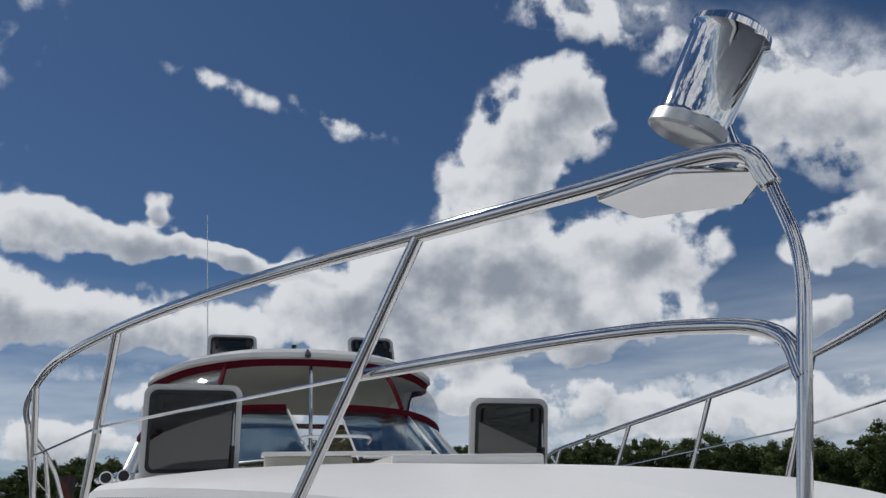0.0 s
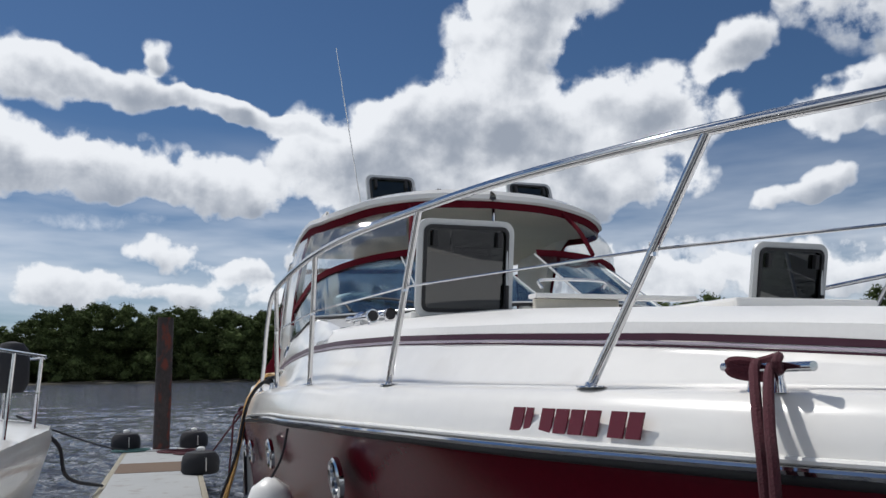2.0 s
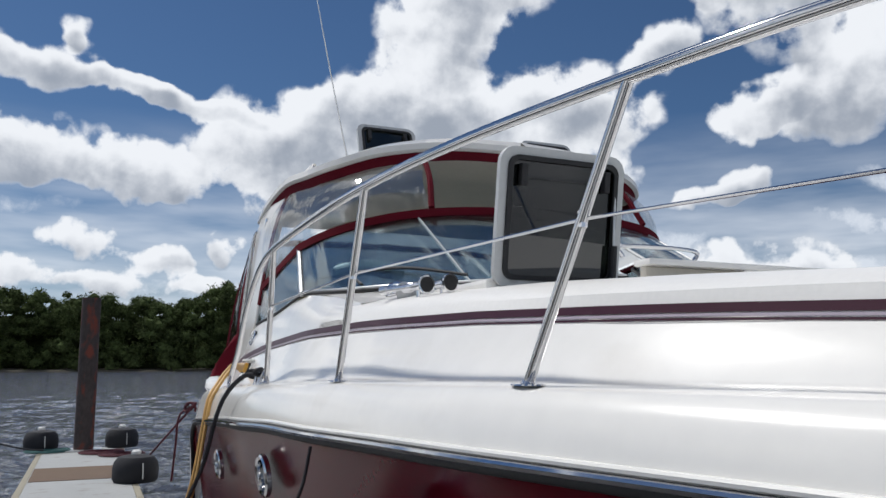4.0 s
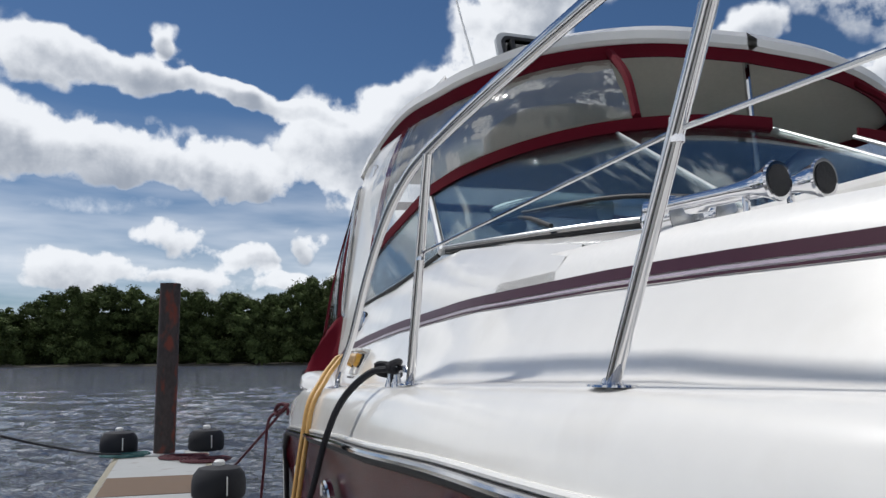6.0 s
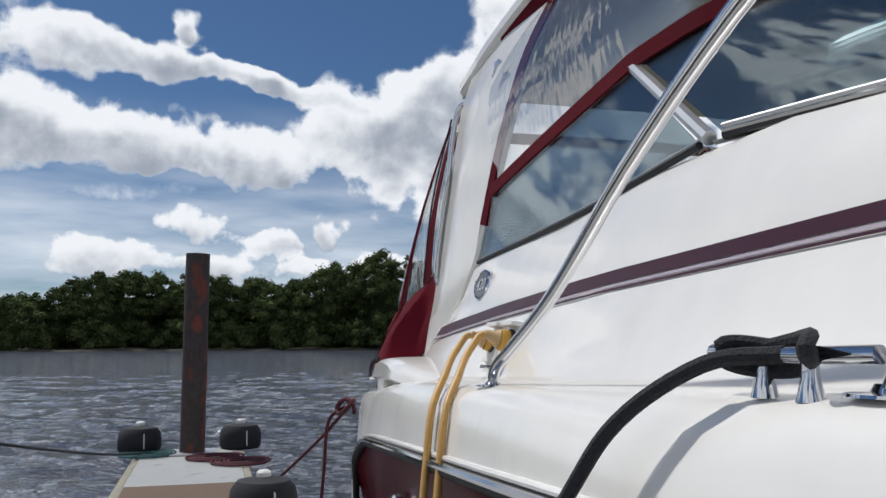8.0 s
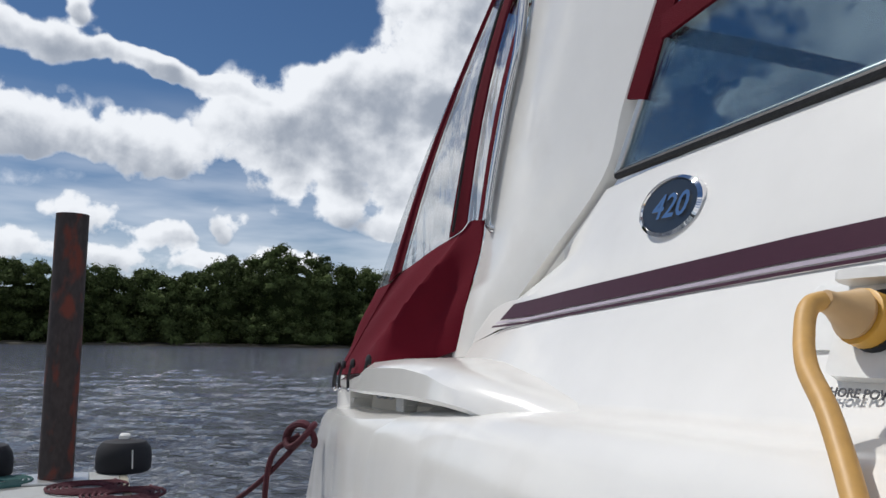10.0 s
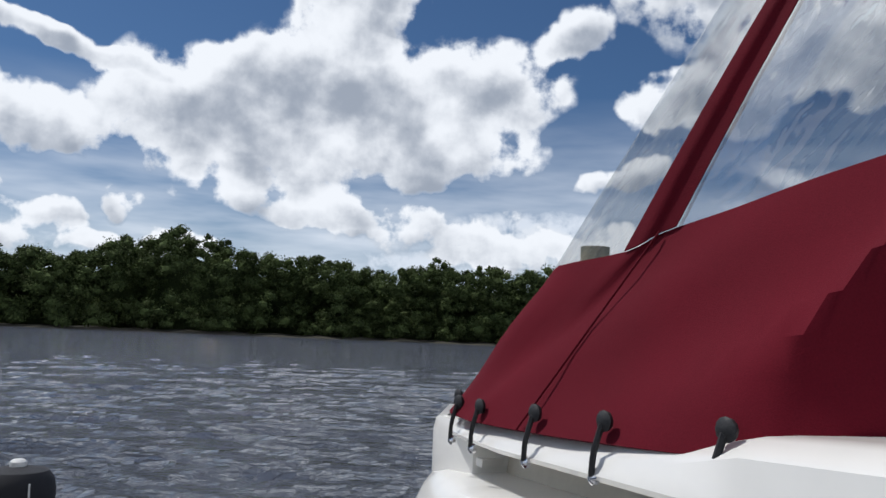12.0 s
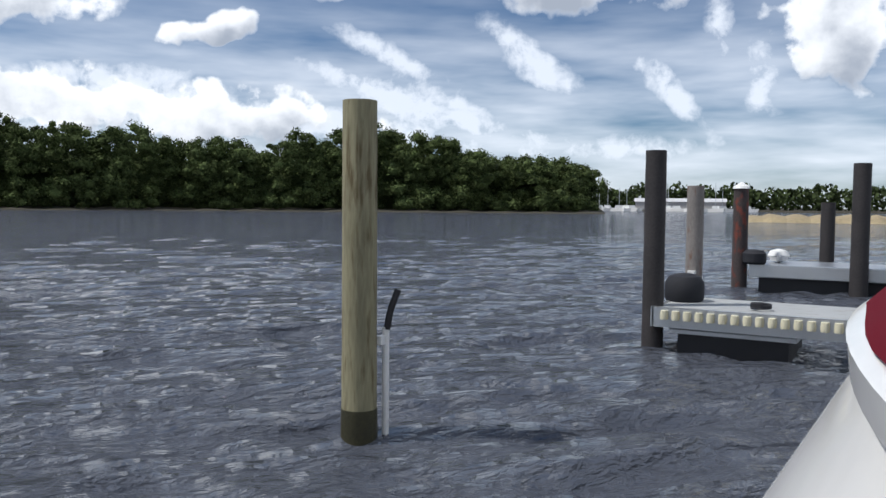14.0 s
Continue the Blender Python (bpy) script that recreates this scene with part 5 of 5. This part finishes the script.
for y, ends in ((1.54, 0), (5.97, 1)):
    x, z = cleat(y, "")
    rope = group_at("mooring_line", (x, y, z))
    tagged(rope, "maroon mooring line wound round the bow cleat" if not ends else "black-red mooring line from the spring cleat", "rope", "mooring lines")
    turns = []
    for k in range(26):
        a = k / 25 * 4.2 * math.pi
        turns.append((x - 0.01 + 0.03 * math.cos(a * 2), y + 0.085 * math.sin(a), z + 0.034 + 0.014 * math.sin(a * 1.7) + 0.0012 * k))
    mr = ROPE_M if not ends else ROPE_D
    part("wrap", tube(turns, 0.0125 if not ends else 0.011, 8, steps=3), mr, rope, smooth=True)
    if not ends:
        part("tail", tube([(x, y + 0.03, z + 0.06), (x - 0.05, y - 0.02, z + 0.04), (x - 0.115, y - 0.10, z - 0.06), (x - 0.15, y - 0.15, z - 0.2), (x - 0.16, y - 0.16, 1.2), (x - 0.3, y - 0.1, 0.70)], 0.013, 8), mr, rope, smooth=True)
        part("tail", tube([(x, y - 0.02, z + 0.05), (x - 0.06, y - 0.08, z + 0.02), (x - 0.125, y - 0.15, z - 0.08), (x - 0.155, y - 0.19, z - 0.22), (x - 0.17, y - 0.2, 1.2), (x - 0.3, y - 0.15, 0.70)], 0.013, 8), mr, rope, smooth=True)
    else:
        part("tail", tube([(x, y, z + 0.05), (x - 0.06, y + 0.10, z + 0.035), (x - 0.125, y + 0.24, 1.745), (x - 0.165, y + 0.36, 1.60), (x - 0.20, y + 0.7, 1.25), (x - 0.30, y + 1.6, 0.69)], 0.013, 8), mr, rope, smooth=True)
# stern line loop at the quarter
rope = group_at("stern_line", (2.86, 10.31, 1.45))
tagged(rope, "maroon stern line hanging from the quarter cleat", "rope", "mooring lines")
part("knot", tube([(2.80 + 0.05 * math.cos(a), 10.35 + 0.05 * math.sin(a * 0.9), 1.46 + 0.045 * math.sin(a * 1.3)) for a in np.linspace(0, 13, 30)], 0.013, 8, steps=3), ROPE_M, rope, smooth=True)
part("line", tube([(2.80, 10.36, 1.46), (2.70, 10.42, 1.36), (2.68, 10.45, 1.05), (2.66, 10.5, 0.7)], 0.012, 8), ROPE_M, rope, smooth=True)
part("line", tube([(2.80, 10.33, 1.44), (2.64, 10.6, 1.2), (2.45, 11.6, 0.8), (2.38, 12.2, 0.69)], 0.011, 8), ROPE_M, rope, smooth=True)

# white round fender hanging against the hull by the dock
fend = group_at("hanging_fender", (2.50, 4.5, 0.7))
tagged(fend, "white rubber fender hanging at the hull side", "fender", "hanging fenders")
part("body", lathe([(0.02, -0.33), (0.09, -0.30), (0.125, -0.22), (0.13, 0.2), (0.10, 0.28), (0.03, 0.33)], (2.50, 4.5, 1.01), 20), WHITEPL, fend, smooth=True)
part("lanyard", tube([(2.50, 4.5, 1.33), (2.56, 4.5, 1.45), (2.59, 4.5, 1.60)], 0.007, 6), ROPE_D, fend)

# ---------------------------------------------------------------- finger pier with its piles and fenders
DZ = 0.66
pier = group_at("finger_pier", (1.78, 6, 0))
tagged(pier, "grey floating finger pier with ribbed beige edges", "pier")
X0, X1, YE = 1.20, 2.36, 15.0
k = 0
for y0 in np.arange(-6, YE - 0.1, 3.0):
    part("deck_panel", box(X0 + 0.07, X1 - 0.07, y0 + 0.004, y0 + 2.996, DZ - 0.05, DZ), DECKGREY, pier, bevel=0.006)
part("tread_mat", box(X0 + 0.08, X1 - 0.1, 11.3, 12.5, DZ - 0.02, DZ + 0.006), DOCKWOOD, pier, "brown non-slip panel")
part("float", box(X0 + 0.1, X1 - 0.1, -6, YE - 0.1, -0.2, DZ - 0.25), RUBBER, pier, "black dock float")
part("frame", box(X0 + 0.02, X1 - 0.02, -6, YE, DZ - 0.24, DZ - 0.055), ALU, pier)
rib = None
for x in (X0 + 0.035, X1 - 0.035):
    for y in np.arange(7.0, YE, 0.075):
        if rib is None:
            rib = part("edge_rib", box(-0.033, 0.033, -0.024, 0.024, -0.16, 0), BEIGE, pier, bevel=0.008)
            rib.matrix_parent_inverse = pier.matrix_basis.inverted()
            rib.location = (x, y, DZ - 0.002)
        else:
            o = new("edge_rib", rib.data)
            o.parent, o.matrix_parent_inverse = pier, pier.matrix_basis.inverted()
            o.location = (x, y, DZ - 0.002)
    part("edge_strip", box(x - 0.02, x + 0.02, -6, 7.0, DZ - 0.16, DZ - 0.004), BEIGE, pier)


def pile(name, x, y, r, top, material, label, lean=(0.0, 0.0), wet=None, sides=22):
    g = group_at(name, (x, y, -0.8))
    tagged(g, label, "piling")
    rng = random.Random(int(x * 100 + y * 10))
    bm = bmesh.new()
    rings, n = [], 18
    for i in range(n + 1):
        z = -0.8 + (top + 0.8) * i / n
        rr = r * (1 + rng.uniform(-0.012, 0.012)) * (1.03 - 0.05 * i / n)
        rings.append([bm.verts.new((x + lean[0] * (z / top) + rr * math.cos(a), y + lean[1] * (z / top) + rr * math.sin(a), z)) for a in np.linspace(0, 2 * math.pi, sides, endpoint=False)])
    for a, b in zip(rings, rings[1:]):
        for k in range(sides):
            bm.faces.new((a[k], a[(k + 1) % sides], b[(k + 1) % sides], b[k]))
    bm.faces.new(rings[-1])
    part("shaft", bm, material, g, smooth=True)
    if wet:
        part("wet_foot", lathe([(r * 1.055, -0.8), (r * 1.06, 0.1), (r * 1.05, wet * 0.8), (r * 1.032, wet)], (x, y, 0), sides), WOODWET, g, "dark wet band of algae", True)
    return g


steel = pile("steel_pile", 1.80, 14.62, 0.135, 2.885, RUST, "tall dark rusty steel pipe pile at the pier end", (-0.01, -0.02))
part("pile_collar", box(1.55, 2.05, 14.36, 14.86, DZ + 0.002, DZ + 0.02), ALU, steel, bevel=0.004)


def bollard(x, y, size=1.0):
    """A black covered post fender with a white cap."""
    g = group_at("post_fender", (x, y, DZ))
    tagged(g, "black-covered post fender with a white cap on the pier", "fender", "post fenders")
    r = 0.235 * size
    part("cover", lathe([(r * 0.9, 0.0), (r, 0.03), (r * 1.01, 0.14), (r * 0.95, 0.21), (r * 0.78, 0.262), (r * 0.3, 0.285), (0.02, 0.287)], (x, y, DZ), 26), BLACKCAP, g, "black fabric cover", True)
    part("cap", lathe([(0.05, 0.27), (0.05, 0.315), (0.035, 0.33), (0.004, 0.332)], (x, y, DZ), 16), WHITEPL, g, "white plastic cap", True)
    part("tie", tube([(x + r * math.cos(a) * 1.01, y - abs(r * math.sin(a)) * 1.01, DZ + 0.05 + 0.16 * (i % 2)) for i, a in enumerate((1.3, 1.32))], 0.006), WHITEPL, g)


for x, y in ((1.22, 14.95), (2.33, 14.95), (2.33, 10.95)):
    bollard(x, y)
for x, y, mt, nm in ((2.05, 14.1, ROPE_M, "coiled maroon dock line on the pier"), (1.34, 14.55, ROPE_T, "coiled teal dock line on the pier"), (2.30, 13.7, ROPE_M, "coiled maroon dock line on the pier")):
    g = group_at("coiled_line", (x, y, DZ))
    tagged(g, nm, "rope", "coiled lines")
    part("coil", tube([((0.05 + 0.010 * k / 6) * 2.4 * math.cos(k * 0.6) + x, (0.05 + 0.010 * k / 6) * 2.4 * math.sin(k * 0.6) + y, DZ + 0.014 + 0.012 * (k % 11) / 11) for k in range(52)], 0.012, 6, steps=2), mt, g, smooth=True)
    part("tail", tube([(x + 0.1, y, DZ + 0.02), (x + 0.22, y + 0.12, DZ + 0.015), (x + 0.2, y + 0.3, DZ + 0.02)], 0.012, 6), mt, g)

# wooden mooring pile with a pipe beside it
wood = pile("wooden_mooring_pile", 7.30, 15.12, 0.147, 2.84, WOODPILE, "greenish weathered wooden mooring pile in open water", wet=0.27, sides=28)
g = group_at("pile_pipe", (7.45, 14.95, 0))
tagged(g, "white plastic pipe strapped beside the wooden mooring pile", "pipe")
part("pipe", tube([(7.47, 14.97, -0.5), (7.46, 14.96, 0.95)], 0.03, 12), WHITEPL, g, smooth=True)
part("bracket", box(7.38, 7.50, 14.95, 15.02, 0.80, 0.88), WHITEPL, g, bevel=0.01)
part("rope_end", tube([(7.46, 14.95, 0.93), (7.49, 14.93, 1.10), (7.55, 14.90, 1.26)], 0.03, 8), RUBBER, g)

# the next pier beyond the stern
pier2 = group_at("far_pier", (13.5, 10, 0))
tagged(pier2, "grey finger pier edged with cream bumpers", "pier")
part("deck", box(12.78, 14.3, -4, 14.2, 0.52, 0.62), DECKGREY, pier2, bevel=0.01)
part("fascia", box(12.72, 12.78, -4, 14.22, 0.36, 0.63), ALU, pier2)
part("end_fascia", box(12.72, 14.3, 14.2, 14.24, 0.36, 0.63), ALU, pier2)
part("float", box(12.85, 14.2, 12.5, 13.9, -0.3, 0.28), RUBBER, pier2, "black float")
part("float_cap", box(12.80, 14.25, 12.4, 14.0, 0.28, 0.33), ALU, pier2)
cup = None
for i in range(64):
    if cup is None:
        cup = part("bumper_cup", lathe([(0.050, -0.06), (0.056, 0.0), (0.048, 0.06)], (0, 0, 0), 12, axis="z"), CUPS, pier2, smooth=True)
        o = cup
    else:
        o = new("bumper_cup", cup.data)
        o.parent = pier2
    o.matrix_parent_inverse = pier2.matrix_basis.inverted()
    o.location = (12.70, 14.05 - 0.152 * i, 0.53)
pile("dark_steel_pile", 12.96, 14.28, 0.145, 2.76, PILE_DARK, "dark square-topped steel pile by the next pier", sides=18)
pile("grey_steel_pile", 14.74, 14.16, 0.13, 2.32, mat("galvanised_pile", (0.20, 0.18, 0.165), 0.7, var=0.2, dirt=(0.14, 0.06, 0.03), dirt_amount=0.3, stretch=(1, 1, 0.4)), "grey weathered pile with rust streaks")
g = group_at("pier_fender", (13.75, 14.05, 0.62))
tagged(g, "black-covered post fender on the next pier", "fender", "post fenders")
part("cover", lathe([(0.25, 0), (0.28, 0.05), (0.28, 0.26), (0.22, 0.36), (0.1, 0.40), (0.01, 0.40)], (13.75, 14.05, 0.62), 24), BLACKCAP, g, smooth=True)
g = group_at("pier_standpipe", (14.75, 14.1, 0.62))
tagged(g, "white standpipe beside the grey pile", "pipe")
part("pipe", tube([(14.78, 14.1, 0.0), (14.78, 14.1, 1.05)], 0.035), WHITEPL, g)
part("clamp", box(14.5, 14.8, 14.1, 14.2, 0.95, 1.0), WHITEPL, g)
g = group_at("pier_cleat", (13.2, 13.2, 0.62))
tagged(g, "dark rope coil on a cleat of the next pier", "rope")
part("coil", tube([(13.2 + 0.12 * math.cos(k), 12.9 + 0.12 * math.sin(k), 0.65 + 0.004 * k) for k in np.linspace(0, 16, 40)], 0.018, 6, steps=2), ROPE_D, g)

# piers and piles further off
pier3 = group_at("distant_pier", (23.4, 8, 0))
tagged(pier3, "low white-edged pier in the distance", "pier")
part("deck", box(22.5, 24.4, -10, 14.7, 0.30, 0.62), ALU, pier3, bevel=0.02)
part("float", box(22.65, 24.2, -10, 14.5, -0.3, 0.30), RUBBER, pier3)
brown = pile("brown_pile", 22.6, 14.95, 0.18, 2.45, RUST, "brown steel pile with a white cap")
part("cap", lathe([(0.21, 0), (0.18, 0.06), (0.02, 0.16)], (22.6, 14.95, 2.45), 16), WHITEPL, brown, "white cone cap")
pile("dark_pile", 26.8, 13.4, 0.19, 2.15, PILE_DARK, "dark pile beside the distant pier")
pile("dark_pile", 22.2, 12.3, 0.19, 3.0, PILE_DARK, "tall dark pile by the distant pier")
g = group_at("pier_fender", (22.8, 14.5, 0.62))
tagged(g, "black-covered post fender on the distant pier", "fender", "post fenders")
part("cover", lathe([(0.24, 0), (0.28, 0.05), (0.28, 0.26), (0.2, 0.34), (0.01, 0.36)], (22.55, 14.6, 0.62), 20), BLACKCAP, g, smooth=True)
g = group_at("white_buoy", (23.6, 14.2, 0.62))
tagged(g, "white round buoy on the distant pier", "buoy")
part("ball", lathe([(0.02, 0), (0.2, 0.05), (0.26, 0.17), (0.2, 0.29), (0.03, 0.34)], (23.6, 14.2, 0.62), 18), WHITEPL, g, smooth=True)

# marina on the far shore: low land, woods, sheds, hulls and masts
bank_arc("ground_far", 60, 110, 395, 500, 0.8, BANK, "low far shore behind the marina")
rng = random.Random(11)
SAND = mat("sandy_spit", (0.30, 0.24, 0.14), 0.95, var=0.25, scale=0.2, fine=2)
rows = []
for d, z in ((118, -0.3), (121, 0.7), (127, 1.0), (140, 0.4)):
    rows.append([(EYE0[0] + d * math.sin(radians(a)), EYE0[1] + d * math.cos(radians(a)), z * min(1, (a - 76.4) * 1.2) + 0.2 * math.sin(a * 9)) for a in np.linspace(76.5, 100, 50)])
tagged(part("sandy_spit", sheet(rows), SAND), "low sandy spit with dry grass", "bank", kind="structure")


def far_trees(name, az0, az1, dist, h0, count, seed):
    rng = random.Random(seed)
    verts, faces = [], []
    for i in range(count):
        az = az0 + (az1 - az0) * (i + rng.random()) / count
        h = h0 * rng.uniform(0.6, 1.0)
        cx, cy = EYE0[0] + dist * math.sin(radians(az)), EYE0[1] + dist * math.cos(radians(az))
        for _ in range(170):
            u, v = rng.uniform(-1, 1), rng.uniform(0, 6.28)
            s = math.sqrt(1 - u * u)
            r = rng.uniform(0.6, 1.0) * h * 0.5
            p = Vector((cx + r * s * math.cos(v) * 1.25, cy + r * s * math.sin(v), max(0.4, h * 0.5 + r * u)))
            q = rng.uniform(0.6, 1.2)
            a = rng.uniform(0, 6.28)
            ex, ey = Vector((math.cos(a), math.sin(a), 0.3)) * q, Vector((-math.sin(a) * 0.4, math.cos(a) * 0.4, 0.8)) * q
            n = len(verts)
            verts += [tuple(p - ex), tuple(p - ey), tuple(p + ex), tuple(p + ey)]
            faces.append((n, n + 1, n + 2, n + 3))
    me = bpy.data.meshes.new(name)
    me.from_pydata(verts, [], faces)
    # these trees also carry the leaf green with painted shade
    me.materials.append(LEAF_SHADE)
    return tagged(new(name, me), "dark line of trees behind the far marina", "trees", kind="stuff")


far_trees("marina_woods", 66, 104, 410, 15, 70, 5)


def place_at(az, d):
    return EYE0[0] + d * math.sin(radians(az)), EYE0[1] + d * math.cos(radians(az))


for az, w in ((73.6, 26), (76.2, 18)):
    x, y = place_at(az, 385)
    g = group_at("marina_shed", (x, y, 0.8))
    tagged(g, "long low white marina shed on the far shore", "building")
    m = Matrix.Translation((x, y, 0.8)) @ pose(0, 0, 0, 0, 0, -az)
    part("wall", box(-w / 2, w / 2, -3, 3, 0, 3.6), mat("shed_paint", (0.42, 0.40, 0.38), 0.7), g, matrix=m)
    part("roof", plate([(-w / 2 - 0.5, -3.4, 3.6), (-w / 2 - 0.5, 0, 5.2), (-w / 2 - 0.5, 3.4, 3.6)], (1, 0, 0), w + 1), mat("shed_roof", (0.52, 0.52, 0.53), 0.6), g, matrix=m)
for i in range(17):
    az, d = rng.uniform(68.3, 79), rng.uniform(352, 376)
    x, y = place_at(az, d)
    g = group_at("moored_boat", (x, y, 0))
    tagged(g, "small white boat moored at the far marina", "boat", "far marina boats")
    m = Matrix.Translation((x, y, 0)) @ pose(0, 0, 0, 0, 0, -az + rng.uniform(-25, 25))
    l = rng.uniform(3.0, 5.0)
    part("hull", plate([(-l, 0, -0.2), (l, 0, -0.2), (l * 1.2, 0, 1.5), (-l, 0, 1.3)], (0, 1, 0), 2.4), GEL, g, matrix=m)
    part("cabin", plate([(-l * 0.4, 0.4, 1.4), (l * 0.4, 0.4, 1.4), (l * 0.25, 0.4, 2.6), (-l * 0.35, 0.4, 2.6)], (0, 1, 0), 1.6), WHITEPL, g, matrix=m)
    if i % 3:
        part("mast", tube([(0, 1.2, 1.4), (0, 1.2, rng.uniform(9, 13))], 0.12, 6), ALU, g, matrix=m)

# neighbouring boat across the finger pier: white bow with a rail and a dark covered outboard
nb = group_at("neighbour_boat", (-1.2, 9.5, 0))
tagged(nb, "white bow of the neighbouring boat with a stainless rail", "boat")
NX, NY = -0.17, 9.7


def nsec(d):
    return 1.12 * math.sqrt(1 - (1 - min(1, d / 1.9)) ** 2)


for s in (-1, 1):
    rows = []
    for d in (0.001, 0.05, 0.15, 0.35, 0.7, 1.2, 1.9, 3, 5, 8):
        h, y = nsec(d), NY - d
        rows.append([(NX, y - 0.5, -0.3), (NX + s * h * 0.6, y - 0.35, 0.1), (NX + s * h * 0.9, y - 0.12, 0.8), (NX + s * (h + 0.03), y, 1.36), (NX + s * h, y, 1.44), (NX + s * h * 0.85, y, 1.47), (NX, y, 1.54)])
    part("hull", sheet(rows), GEL, nb, "glossy white hull", True)
    part("top_rail", tube([(NX + s * nsec(d) * 0.93, NY - d - 0.05, 2.08) for d in (0.0, 0.1, 0.4, 0.9, 1.6, 2.8, 4.5)], 0.014), STEEL, nb, smooth=True)
    for d in (0.2, 0.9, 1.9, 3.2):
        part("stanchion", tube([(NX + s * nsec(d) * 0.93, NY - d - 0.05, 2.08), (NX + s * nsec(d) * 0.90, NY - d - 0.05, 1.45)], 0.013), STEEL, nb, smooth=True)
    part("lifeline", tube([(NX + s * nsec(d) * 0.92, NY - d - 0.05, 1.76) for d in (0.2, 0.9, 1.9, 3.2)], 0.005, 6), STEEL, nb)
part("cover", lathe([(0.12, 0), (0.17, 0.1), (0.16, 0.4), (0.10, 0.48), (0.02, 0.5)], (NX + 0.62, NY - 0.9, 1.75), 16), BLACKCAP, nb, "black cover on the bow rail", True)
g = group_at("neighbour_line", (1.2, 14.5, 0.7))
tagged(g, "dark mooring line from the neighbouring bow to the pier", "rope", "mooring lines")
part("line", tube([(NX + 0.6, NY - 0.3, 1.5), (0.75, 11.5, 1.13), (1.05, 13.4, 0.83), (1.28, 14.5, 0.69)], 0.011, 8), ROPE_D, g, smooth=True)
g = group_at("neighbour_spring_line", (1.0, 8.5, 0.7))
tagged(g, "thick black mooring line from the neighbouring boat", "rope", "mooring lines")
part("line", tube([(NX + 1.0, NY - 1.8, 1.45), (NX + 1.2, NY - 1.85, 1.3), (1.05, NY - 1.2, 0.95), (1.25, NY + 0.2, 0.69)], 0.018, 8), ROPE_D, g, smooth=True)
